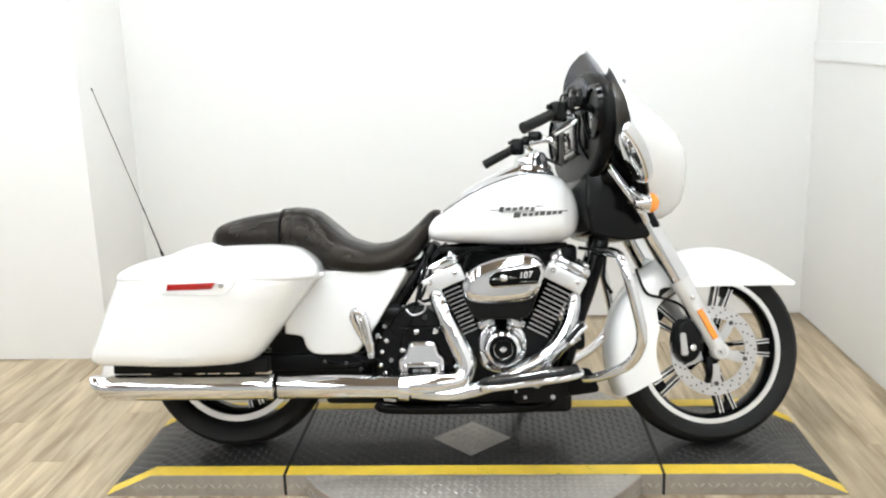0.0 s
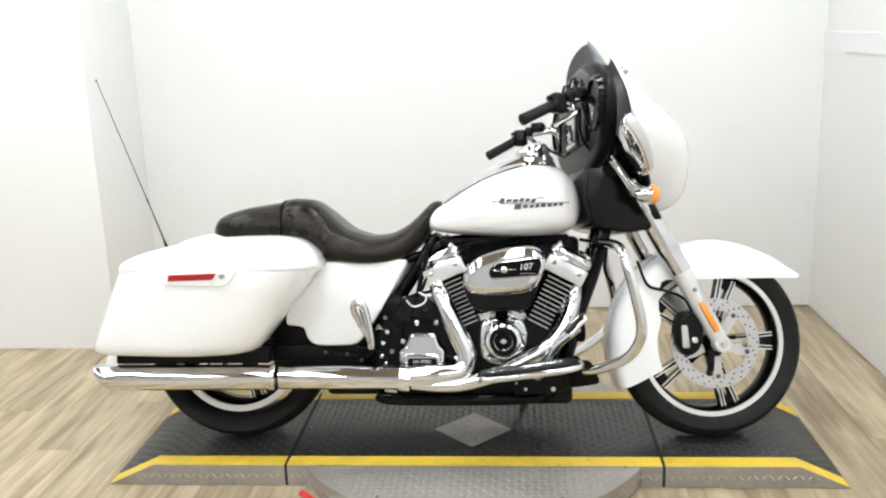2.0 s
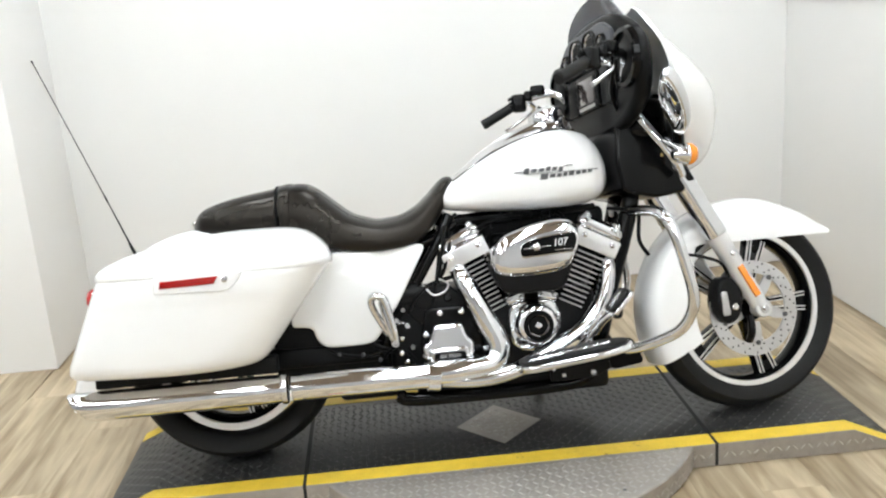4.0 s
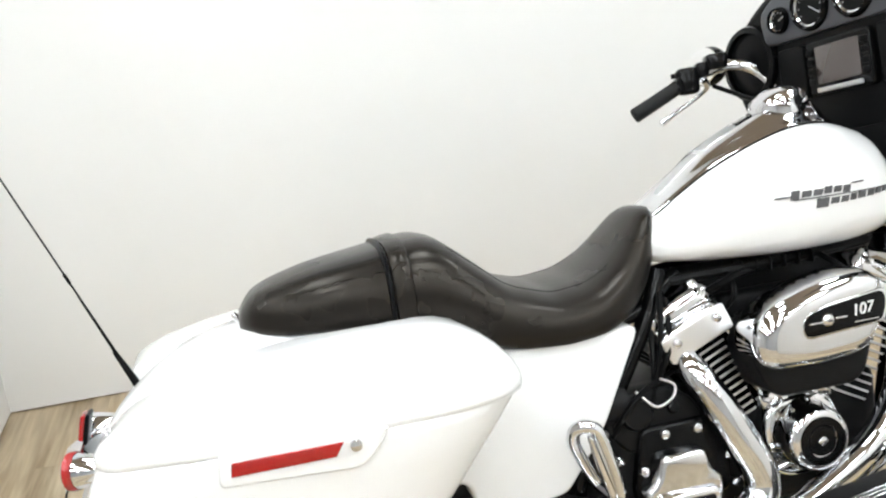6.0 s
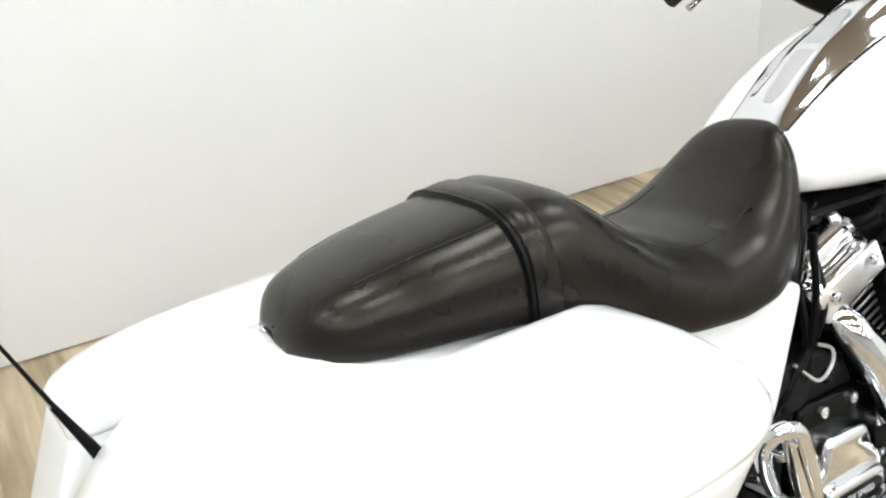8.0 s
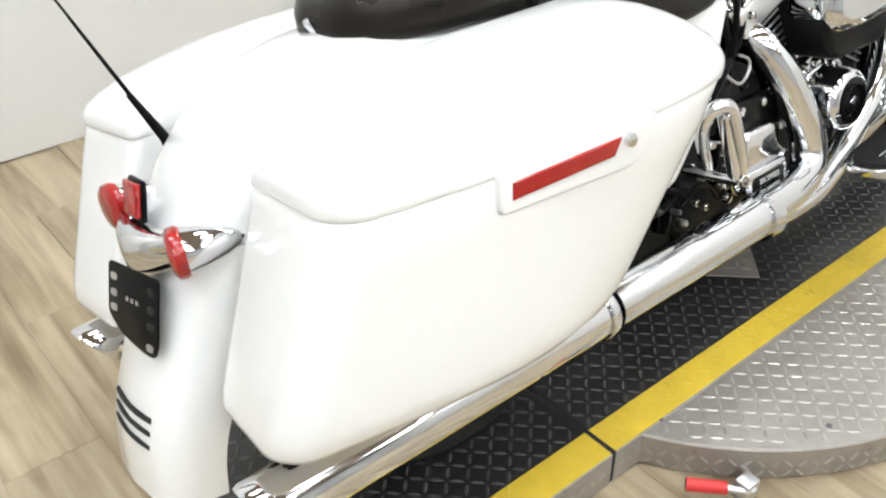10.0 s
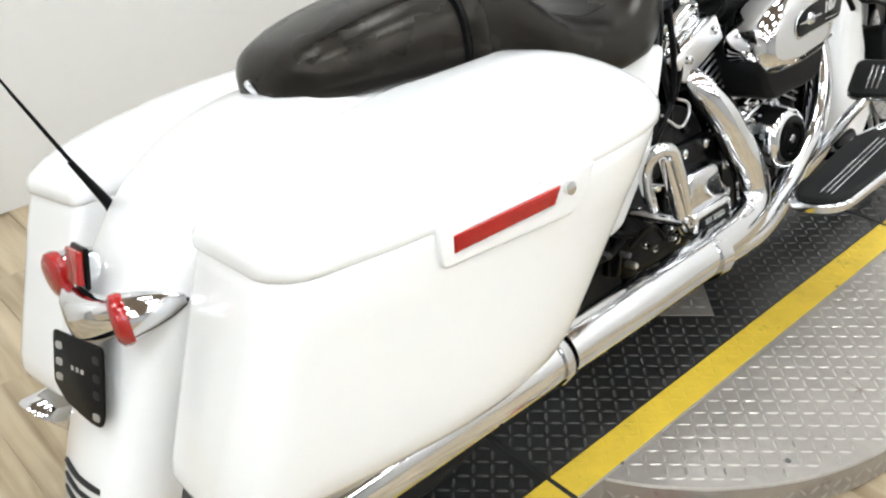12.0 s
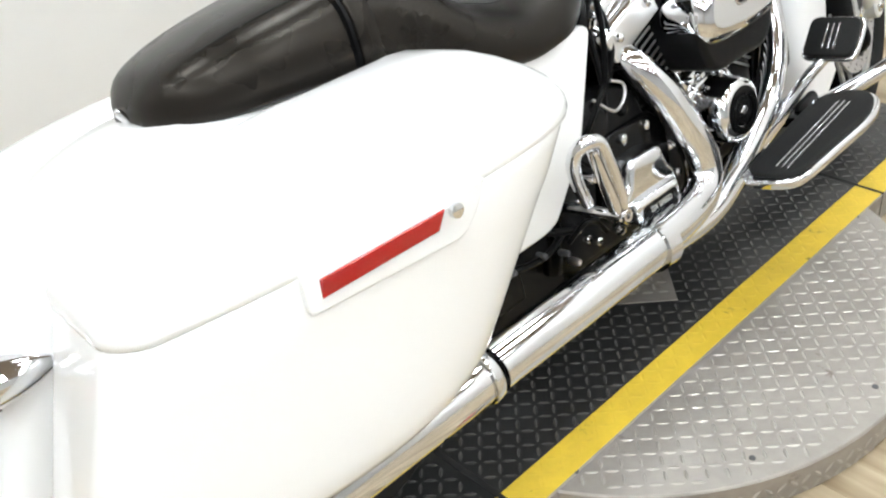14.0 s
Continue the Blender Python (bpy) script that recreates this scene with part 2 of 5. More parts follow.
def slab(poly, a0, a1, axis="v", edge=0.004, rings=3):
    """A plate with the outline poly from a0 to a1 along an axis, with its two rims rounded."""
    def lay(p, h):
        return {"v": (p[0], h, p[1]), "u": (h, p[0], p[1]), "w": (p[0], p[1], h)}[axis]

    pts = [Vector(p) for p in poly]
    n, sign = len(pts), 1 if a1 > a0 else -1
    area = sum(pts[i].x * pts[(i + 1) % n].y - pts[(i + 1) % n].x * pts[i].y for i in range(n))
    inward = []
    for i in range(n):
        d1, d2 = pts[i] - pts[i - 1], pts[(i + 1) % n] - pts[i]
        t = (d1.normalized() if d1.length else d2.normalized()) + (d2.normalized() if d2.length else d1.normalized())
        t = t.normalized() if t.length else Vector((1, 0))
        inward.append(Vector((-t.y, t.x)) * (1 if area > 0 else -1))
    e = min(edge, abs(a1 - a0) * 0.49)
    stack = []
    for k in range(rings + 1):
        a = math.pi / 2 * k / rings
        stack.append((e * (1 - math.sin(a)), a0 + sign * e * (1 - math.cos(a))))
    stack += [(off, a0 + a1 - h) for off, h in reversed(stack)]
    return loft([[lay(p + q * off, h) for p, q in zip(pts, inward)] for off, h in stack])


def block(c, s, edge=0.005, m=None):
    """A box with rounded edges, centre c and size s."""
    x, y = s[0] / 2, s[1] / 2
    bm = slab(rounded([(-x, -y), (x, -y), (x, y), (-x, y)], edge * 1.5, 3), -s[2] / 2, s[2] / 2, "w", edge)
    bm.transform(Matrix.Translation(c) @ (m or Matrix()))
    return bm


def join(*bms):
    out = bms[0]
    for b in bms[1:]:
        me = bpy.data.meshes.new("piece")
        b.to_mesh(me)
        b.free()
        out.from_mesh(me)
        bpy.data.meshes.remove(me)
    return out


def moved(bm, m):
    bm.transform(m)
    return bm


def mirrored(bm):
    bm.transform(Matrix.Diagonal((1, -1, 1, 1)))
    bmesh.ops.reverse_faces(bm, faces=bm.faces[:])
    return bm


def bolt(c, r=0.008, h=0.008, axis=(0, -1, 0)):
    return turned([(0, h), (r * 0.6, h), (r * 0.9, h * 0.8), (r, h * 0.4), (r, -h)], c, axis, 12)


def lettering(name, text, size, m, mat, parent, depth=0.001, shear=0.0):
    cu = bpy.data.curves.new(name, "FONT")
    cu.body, cu.size, cu.extrude, cu.align_x, cu.align_y, cu.shear = text, size, depth, "CENTER", "CENTER", shear
    tmp = new(name, cu)
    me = bpy.data.meshes.new_from_object(tmp.evaluated_get(bpy.context.evaluated_depsgraph_get()))
    bpy.data.objects.remove(tmp)
    me.materials.clear()
    me.transform(m)
    me.materials.append(mat)
    ob = new(name, me)
    ob.parent = parent
    return ob


# ---- the room ----
def setting(name, bm, mat, label, category):
    return tagged(link(name, bm, mat), label, category, kind="structure")


BACK, RIGHT, JOG_X, JOG_Y, TOP = 1.75, 2.5, -0.96, 1.17, 3.1
LEFT, FRONT = -4.6, -6.4


def wall(name, x0, x1, y0, y1, label, paint=WALL):
    return setting(name, block(((x0 + x1) / 2, (y0 + y1) / 2, TOP / 2), (x1 - x0, y1 - y0, TOP), 0.0004), paint, label, "wall")


wall("wall_north", JOG_X - 0.1, RIGHT + 0.1, BACK, BACK + 0.15, "smooth white painted back wall behind the motorcycle")
wall("wall_north_jog", LEFT, JOG_X, JOG_Y, BACK, "white painted wall section standing forward")
wall("wall_east", RIGHT, RIGHT + 0.15, FRONT, BACK, "white painted side wall with a pale rail")
# unseen west and south walls, added to steer reflections and bounced light
wall("wall_west", LEFT - 0.15, LEFT, FRONT, BACK + 0.15, "unseen wall, pale grey to set reflections and fill light", UNSEEN_WALL)
wall("wall_south", LEFT - 0.15, RIGHT + 0.15, FRONT - 0.15, FRONT, "unseen wall, pale grey to set reflections and fill light", UNSEEN_WALL)
# unseen ceiling, added to close the room and tint what gloss reflects
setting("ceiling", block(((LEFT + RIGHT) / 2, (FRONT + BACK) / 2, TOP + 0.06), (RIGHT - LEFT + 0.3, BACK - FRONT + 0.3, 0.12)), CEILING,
        "unseen dim brown ceiling that warms the reflections", "ceiling")
setting("wall_rail", slab([(RIGHT - 0.012, 1.30), (RIGHT, 1.30), (RIGHT, 1.39), (RIGHT - 0.012, 1.39)], FRONT, BACK - 0.002, "v", 0.003), LAMP_FRAME,
        "white horizontal rail on the side wall", "wall rail")
floor = setting("floor", block(((LEFT + RIGHT) / 2, (FRONT + BACK) / 2, -0.056), (RIGHT - LEFT + 0.3, BACK - FRONT + 0.3, 0.1)), WOOD,
                "pale oak-look plank floor with cloudy grain", "floor")

# ceiling lamps
for lx in (-3.0, -1.75, -0.5, 0.75, 2.0):
    for ly in (-4.6, -3.3, -2.0, -0.7, 0.6):
        lamp = tagged(new("ceiling_light"), "flat square ceiling light, switched on, in a white frame", "ceiling light", "ceiling lights")
        lamp.location = (lx, ly, TOP)
        part("frame", block((0, 0, -0.02), (0.46, 0.46, 0.036), 0.004), LAMP_FRAME, lamp)
        part("diffuser", block((0, 0, -0.041), (0.40, 0.40, 0.008), 0.002), LAMP, lamp)


# ---- the lift platform ----
PY0, PY1, PZ = -0.171, 0.43, 0.075
platform = tagged(new("lift_platform"), "low black tread-plate motorcycle platform with yellow edges on the floor", "lift platform")


def tread(inside, z_of, pitch=0.024, x0=-0.5, x1=2.1, y0=-0.6, y1=0.9, height=0.002):
    """Raised lens-shaped bars of tread plate, turned to and fro, wherever inside(x, y)."""
    verts, faces = [], []
    for i in range(int((x1 - x0) / pitch)):
        for j in range(int((y1 - y0) / pitch)):
            x, y = x0 + i * pitch, y0 + j * pitch
            if not inside(x, y):
                continue
            a = math.pi / 4 if (i + j) % 2 else -math.pi / 4
            c, s, n = math.cos(a), math.sin(a), len(verts)
            for p, q, h in ((-0.0125, 0, 0), (-0.005, -0.0035, 0), (0.005, -0.0035, 0), (0.0125, 0, 0), (0.005, 0.0035, 0), (-0.005, 0.0035, 0), (-0.006, 0, 1), (0.006, 0, 1)):
                px, py = x + p * c - q * s, y + p * s + q * c
                verts.append((px, py, z_of(px, py) + h * height))
            faces += [[n + k for k in f] for f in ((0, 1, 6), (1, 2, 7, 6), (2, 3, 7), (3, 4, 7), (4, 5, 6, 7), (5, 0, 6))]
    me = bpy.data.meshes.new("tread_pattern")
    me.from_pydata(verts, [], faces)
    bm = bmesh.new()
    bm.from_mesh(me)
    bpy.data.meshes.remove(me)
    return bm


def deck_height(x, y):
    """The deck is level between two ramps that run down to the floor."""
    if x < -0.25:
        return 0.002 + (PZ - 0.002) * max(0.0, (x + 0.412) / 0.162)
    if x > 1.87:
        return 0.002 + (PZ - 0.002) * max(0.0, (2.03 - x) / 0.16)
    return PZ


STRIPE = 0.062
for x0, x1, tip in ((-0.25, 0.196, -0.412), (0.206, 1.436, None), (1.446, 1.87, 2.03)):
    # side outline of the section, from above the floor
    outline = [(x0, 0.002), (x1, 0.002), (x1, PZ), (x0, PZ)]
    if tip is not None and tip < x0:
        outline = [(tip, 0.002), (x1, 0.002), (x1, PZ), (x0, PZ)]
    elif tip is not None:
        outline = [(x0, 0.002), (tip, 0.002), (x1, PZ), (x0, PZ)]
    section = part("deck_section", slab(outline, PY0, PY1, "v", 0.001, 1), BLACK_DECK, platform, "black painted tread-plate deck section")
    for ya, yb in ((PY0 - 0.001, PY0 + STRIPE), (PY1 - STRIPE, PY1 + 0.001)):
        top = [(x0 if tip is None or tip > x0 else tip + 0.003, 0), (x0, 0), (x1, 0), (x1 if tip is None or tip < x0 else tip - 0.003, 0)]
        xs = [top[0][0], top[1][0], top[2][0], top[3][0]]
        xs = [x for k, x in enumerate(xs) if k == 0 or x > xs[k - 1] + 1e-6]
        rings = [[(x, y, deck_height(x, 0) + dz) for y, dz in ((ya, 0.0), (ya, 0.0012), (yb, 0.0012), (yb, 0.0))] for x in xs]
        part("yellow_edge", loft(rings), YELLOW, section, "yellow painted warning edge")
    for yy, out in ((PY0, -1), (PY1, 1)):
        inset = [(p[0], p[1]) for p in outline]
        part("side_plate", slab(inset, yy + out * 0.0005, yy + out * 0.004, "v", 0.0005, 1), ALUMINIUM, section, "bare aluminium tread-plate side")
    lo, hi = (tip if tip is not None and tip < x0 else x0), (tip if tip is not None and tip > x0 else x1)
    dia = lambda x, y: abs(x - 0.815) + abs(y - 0.1) < 0.152
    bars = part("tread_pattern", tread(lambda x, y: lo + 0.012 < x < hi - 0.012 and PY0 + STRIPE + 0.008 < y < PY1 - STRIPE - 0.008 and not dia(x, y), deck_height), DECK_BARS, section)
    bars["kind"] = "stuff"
    bars = part("yellow_tread_pattern", tread(lambda x, y: lo + 0.012 < x < hi - 0.012 and (PY0 + 0.01 < y < PY0 + STRIPE - 0.008 or PY1 - STRIPE + 0.01 < y < PY1 - 0.01), lambda x, y: deck_height(x, y) + 0.0012, height=0.0012), YELLOW, section)
    bars["kind"] = "stuff"
    for yy, out in ((PY0 - 0.004, -1),):
        bm = tread(lambda x, y: lo + 0.01 < x < hi - 0.01 and 0.012 < y < deck_height(x, 0) - 0.012, lambda x, y: 0, y0=0.012, y1=0.075)
        bm.transform(Matrix(((1, 0, 0, 0), (0, 0, out, yy), (0, 1, 0, 0), (0, 0, 0, 1))))
        bars = part("side_tread_pattern", bm, BAR_METAL, section)
        bars["kind"] = "stuff"
for gx in (0.201, 1.441):
    part("seam_strip", block((gx, 0.13, 0.0385), (0.013, 0.606, 0.0745), 0.001), DARK_GAP, platform, "dark rubber seam between sections")
part("diamond_plate", slab([(0.815 - 0.138, 0.1), (0.815, -0.038), (0.815 + 0.138, 0.1), (0.815, 0.238)], PZ - 0.001, PZ + 0.002, "w", 0.0005, 1), ALUMINIUM, platform,
     "bare metal diamond plate on the deck")
bars = part("diamond_tread_pattern", tread(lambda x, y: abs(x - 0.815) + abs(y - 0.1) < 0.118, lambda x, y: PZ + 0.002), BAR_METAL, platform)
bars["kind"] = "stuff"
turntable = part("turntable", turned([(0, 0.003), (0.63, 0.003), (0.632, 0.01), (0.632, 0.07), (0.629, 0.0735), (0, 0.0735)], (0.82, 0.139, 0), (0, 0, 1), 96), ALUMINIUM, platform,
                 "round worn aluminium tread-plate turntable")
out_of_deck = lambda x, y: (x - 0.82) ** 2 + (y - 0.139) ** 2 < 0.612 ** 2 and (y < PY0 - 0.016 or y > PY1 + 0.016)
bars = part("turntable_tread_pattern", tread(out_of_deck, lambda x, y: 0.0735, height=0.0016), BAR_METAL, turntable)
bars["kind"] = "stuff"
for k in range(5):
    a = radians(-148 + 29 * k)
    part("screw", turned([(0, 0.0015), (0.005, 0.0015), (0.006, 0)], (0.82 + 0.585 * math.cos(a), 0.139 + 0.585 * math.sin(a), 0.0737), (0, 0, 1), 12), DARK_BADGE, turntable)
rim = tread(lambda x, y: 0.012 < y < 0.066, lambda x, y: 0, x0=0, x1=2 * math.pi * 0.632, y0=0.015, y1=0.075)
for vert in rim.verts:
    a, h, rr = vert.co.x / 0.632, vert.co.y, 0.632 + vert.co.z
    vert.co = (0.82 + rr * math.cos(a), 0.139 + rr * math.sin(a), h)
for vert in [q for q in rim.verts if PY0 - 0.002 < q.co.y < PY1 + 0.002]:
    rim.verts.remove(vert)
bars = part("rim_tread_pattern", rim, BAR_METAL, turntable)
bars["kind"] = "stuff"
latch = tagged(new("turntable_latch"), "red-handled steel latch on the floor beside the turntable", "latch")
latch.location = (0.335, -0.335, 0)
part("handle", tube([(-0.058, 0.062, 0.028), (-0.012, 0.012, 0.028)], 0.012, 14), RED_PLASTIC, latch, "red plastic grip")
part("pivot", tube([(-0.02, 0.018, 0.028), (0.02, -0.02, 0.028), (0.05, 0.03, 0.03)], 0.007, 10), SATIN_METAL, latch)
part("bracket", block((0.02, -0.005, 0.02), (0.035, 0.03, 0.04), 0.003), SATIN_METAL, latch)

# ---- the motorcycle, leaning on its side stand ----
# u ahead, v to its own left, w up, from the rear tyre's contact
LEAN_BIKE, BIKE_Y = 11.5, 0.06
bike = tagged(new("motorcycle"), "white touring motorcycle with chrome engine, leaning on its side stand", "motorcycle")
bike.matrix_basis = pose(0, BIKE_Y, PZ + 0.004, -LEAN_BIKE, 0, 0)

# the fork and all that turns with it
RAKE, STEER = radians(26), radians(10)
STEERED = (Matrix.Translation((1.798, 0, 0)) @ Matrix.Rotation(STEER, 4, Vector((-math.sin(RAKE), 0, math.cos(RAKE)))) @ Matrix.Translation((-1.798, 0, 0)))


def steered(bm):
    bm.transform(STEERED)
    return bm


def ring_uv(u0, u1, v0, v1, w, r=0.05, n=5):
    """A level rounded rectangle."""
    return [(p.x, p.y, w) for p in rounded([(u0, v0), (u1, v0), (u1, v1), (u0, v1)], r, n)]


# -- wheels --
def tyre_bm(centre, radius, width):
    half, side = width / 2, radius - 0.075
    prof = [(side, -half * 0.72), (side + 0.02, -half * 0.93), (side + 0.045, -half), (radius - 0.018, -half * 0.88), (radius - 0.006, -half * 0.55), (radius, -half * 0.2)]
    prof = prof + [(r, -h) for r, h in reversed(prof)] + [(side - 0.004, half * 0.6), (side - 0.004, -half * 0.6)]
    return turned(prof, centre, (0, 1, 0), 96, closed=True)


def wheel(name, c, width, rim_r, turn, label):
    hub = part(name, turn(turned([(0.0, -0.075), (0.038, -0.075), (0.042, -0.05), (0.05, -0.045), (0.05, 0.045), (0.042, 0.05), (0.038, 0.075), (0, 0.075)], c, (0, 1, 0), 32)), BLACK_GLOSS, bike, label)
    part("tyre", turn(tyre_bm(c, 0.32, width)), RUBBER, hub, "black rubber tyre with fine grooves")
    h = width * 0.36
    part("rim", turn(turned([(rim_r + 0.004, -h), (rim_r - 0.006, -h), (rim_r - 0.02, -h + 0.012), (rim_r - 0.032, -h + 0.03), (rim_r - 0.032, h - 0.03), (rim_r - 0.02, h - 0.012), (rim_r - 0.006, h), (rim_r + 0.004, h), (rim_r, 0)], c, (0, 1, 0), 80, closed=True)), BLACK_GLOSS, hub, "gloss black cast rim")
    for s in (-1, 1):
        part("machined_ring", turn(turned([(rim_r + 0.004, s * (h + 0.0005)), (rim_r + 0.004, s * (h + 0.0025)), (rim_r - 0.017, s * (h + 0.0015)), (rim_r - 0.017, s * (h - 0.008))], c, (0, 1, 0), 80, closed=True)), BRIGHT_METAL, hub, "machined silver rim edge")
    # five pairs of spokes, each with bright edges
    for k in range(5):
        for d in (-1, 1):
            a0, a1 = radians(72 * k), radians(72 * k + d * 6.2)
            p = [Vector((c[0] + r * math.cos(a), c[1] + v, c[2] + r * math.sin(a))) for r, a, v in ((0.04, a0 + d * 0.30, 0), (0.13, a0 + d * 0.125, 0), (rim_r - 0.025, a1, 0))]
            rings = []
            for q in curve_through(p, 5):
                rad = Vector((q.x - c[0], 0, q.z - c[2])).normalized()
                tan = Vector((-rad.z, 0, rad.x))
                rings.append([q + tan * x + Vector((0, y, 0)) for x, y in ((-0.0065, -0.022), (0.0065, -0.022), (0.009, 0.0), (0.0065, 0.022), (-0.0065, 0.022), (-0.009, 0.0))])
            spoke = part("spoke", turn(loft(rings)), BLACK_GLOSS, hub)
            for e in (0, 1) if d > 0 else (1, 0):
                way = Vector((0, -0.0012, 0))
                out = (rings[0][e] - rings[0][1 - e]).normalized() * 0.0008
                strip = [[r[e] + way - (r[e] - r[1 - e]) * 0.25, r[e] + way + out, r[e] + out + Vector((0, 0.006, 0)), r[e] + Vector((0, 0.006, 0)) - (r[e] - r[1 - e]) * 0.25] for r in rings[3:]]
                part("spoke_edge", turn(loft(strip)), BRIGHT_METAL, hub)
        # the black web that closes each pair at the rim
        a = radians(72 * k)
        rad, tan = Vector((math.cos(a), 0, math.sin(a))), Vector((-math.sin(a), 0, math.cos(a)))
        web = [[Vector(c) + rad * r + tan * x + Vector((0, y, 0)) for x, y in ((-0.017, -0.02), (0.017, -0.02), (0.017, 0.02), (-0.017, 0.02))] for r in (rim_r - 0.062, rim_r - 0.056, rim_r - 0.014)]
        part("spoke_web", turn(loft(web)), BLACK_GLOSS, hub)
    return hub


def straight(bm):
    return bm


RIM_R = 0.250
front = wheel("front_wheel", (1.625, 0, 0.32), 0.13, RIM_R, steered, "five-spoke black front wheel with a bright rim edge")
rear = wheel("rear_wheel", (0, 0, 0.32), 0.18, 0.222, straight, "black rear wheel with a bright rim edge")


def rotor(c, v, r, hub, turn):
    """A drilled brake disc with its carrier."""
    disc = part("brake_disc", turn(turned([(r, -0.003), (r, 0.003), (r - 0.04, 0.003), (r - 0.04, -0.003)], (c[0], v, c[2]), (0, 1, 0), 64, closed=True)), SATIN_METAL, hub, "drilled steel brake disc")
    for k in range(5):
        a = radians(72 * k + 56)
        d, t = Vector((math.cos(a), 0, math.sin(a))), Vector((-math.sin(a), 0, math.cos(a)))
        bm = loft([[Vector((c[0], v, c[2])) + d * x + t * y + Vector((0, z, 0)) for y, z in ((-wd, -0.005), (wd, -0.005), (wd, 0.004), (-wd, 0.004))] for x, wd in ((0.045, 0.014), (0.08, 0.017), (r - 0.03, 0.012))])
        part("carrier_arm", turn(bm), SATIN_METAL, hub)
        part("disc_bolt", turn(bolt(Vector((c[0], v - 0.006, c[2])) + d * (r - 0.04), 0.008, 0.005)), DARK_BADGE, hub)
    for k in range(60):
        a = radians(6 * k)
        rr = r - (0.008, 0.02, 0.032)[k % 3]
        part("hole", turn(turned([(0, 0.00025), (0.0032, 0.00025), (0.0032, 0)], (c[0] + rr * math.cos(a), v - 0.003, c[2] + rr * math.sin(a)), (0, -1, 0), 8)), DARK_GAP, hub)
    return disc


rotor((1.625, 0, 0.32), -0.078, 0.15, front, steered)
part("axle_nut", steered(turned([(0, 0.016), (0.006, 0.016), (0.007, 0.008), (0.014, 0.008), (0.016, 0.004), (0.016, -0.03)], (1.628, -0.135, 0.32), (0, -1, 0), 20)), CHROME, front)


# -- fenders --
def fender_bm(c, r_of, half, a0, a1, skirt, n=48, thick=0.006):
    """A domed fender from angle a0 to a1 (degrees from ahead, over the top); skirt(a, r) gives how far its sides reach in."""
    rings = []
    for k in range(n + 1):
        deg = a0 + (a1 - a0) * k / n
        a, r = radians(deg), r_of(deg)
        d = Vector((math.cos(a), 0, math.sin(a)))
        s = skirt(deg, r)
        f = min(1.0, s / 0.062)
        prof = [(-half, r - s), (-half, r - 0.055 * f), (-half * 0.96, r - 0.032 * f), (-half * 0.84, r - 0.014 * f), (-half * 0.55, r - 0.003 * f), (0, r)]
        prof += [(-v, rr) for v, rr in reversed(prof[:-1])]
        inner = [(v * (1 - thick / half), rr - (thick if abs(v) < half * 0.97 else 0)) for v, rr in reversed(prof)]
        rings.append([Vector(c) + d * rr + Vector((0, v, 0)) for v, rr in prof + inner])
    return loft(rings)


def front_radius(deg):
    """The front fender leaves the wheel's circle towards its tip."""
    return 0.352 + 0.028 * max(0.0, (68 - deg) / 31) ** 1.5


def front_skirt(deg, r):
    # a level lower edge ahead of the fork, a deep valance behind it
    level = r - 0.215 / max(math.sin(radians(deg)), 0.2)
    deep = 0.05 + 0.10 * min(1.0, max(0.0, (deg - 123) / 34))
    return min(0.165, max(0.026, level if deg < 140 else 0.0, deep if deg > 123 else 0.0))


part("front_fender", steered(fender_bm((1.625, 0, 0.32), front_radius, 0.088, 37, 205, front_skirt)), WHITE_PAINT, bike, "gloss white front fender")


def path_fender(path, halves, skirt, steps=6, thick=0.006):
    """A domed fender along a line of (u, w) points, with a half width for each."""
    line = curve_through([(u, 0, w) for u, w in path], steps)
    hs = np.interp(np.linspace(0, len(path) - 1, len(line)), range(len(path)), halves)
    rings = []
    for i, q in enumerate(line):
        t = (line[min(i + 1, len(line) - 1)] - line[max(i - 1, 0)]).normalized()
        d, half = Vector((-t.z, 0, t.x)) * -1, hs[i]
        prof = [(-half, -skirt), (-half, -0.06), (-half * 0.97, -0.04), (-half * 0.87, -0.019), (-half * 0.6, -0.005), (0, 0), (half * 0.6, -0.005), (half * 0.87, -0.019), (half * 0.97, -0.04), (half, -0.06), (half, -skirt)]
        inner = [(v * (1 - thick / half), h - (thick if abs(v) < half * 0.98 else 0)) for v, h in reversed(prof)]
        rings.append([q + d * h + Vector((0, v, 0)) for v, h in prof + inner])
    return rings


REAR_PATH = [(0.36, 0.628), (0.26, 0.672), (0.13, 0.702), (0.02, 0.715), (-0.07, 0.722), (-0.16, 0.706), (-0.235, 0.672), (-0.30, 0.620), (-0.352, 0.555), (-0.392, 0.475), (-0.432, 0.39), (-0.468, 0.315), (-0.486, 0.260), (-0.496, 0.205)]
rear_rings = path_fender(REAR_PATH, [0.15, 0.15, 0.15, 0.15, 0.15, 0.148, 0.143, 0.137, 0.13, 0.122, 0.116, 0.112, 0.109, 0.107], 0.09)
rear_fender = part("rear_fender", loft(rear_rings), WHITE_PAINT, bike, "gloss white rear fender with three dark slots", 50)
for k in range(3):
    wk = 0.316 - 0.018 * k
    crown = float(np.interp(wk, (0.205, 0.260, 0.315), (-0.496, -0.486, -0.468)))
    part("slot", tube([(crown - 0.0005 + 0.0075 * (abs(v) / 0.066) ** 2, v, wk) for v in (-0.06, -0.04, -0.02, 0, 0.02, 0.04, 0.06)], 0.004, 8, 3), DARK_GAP, rear_fender)


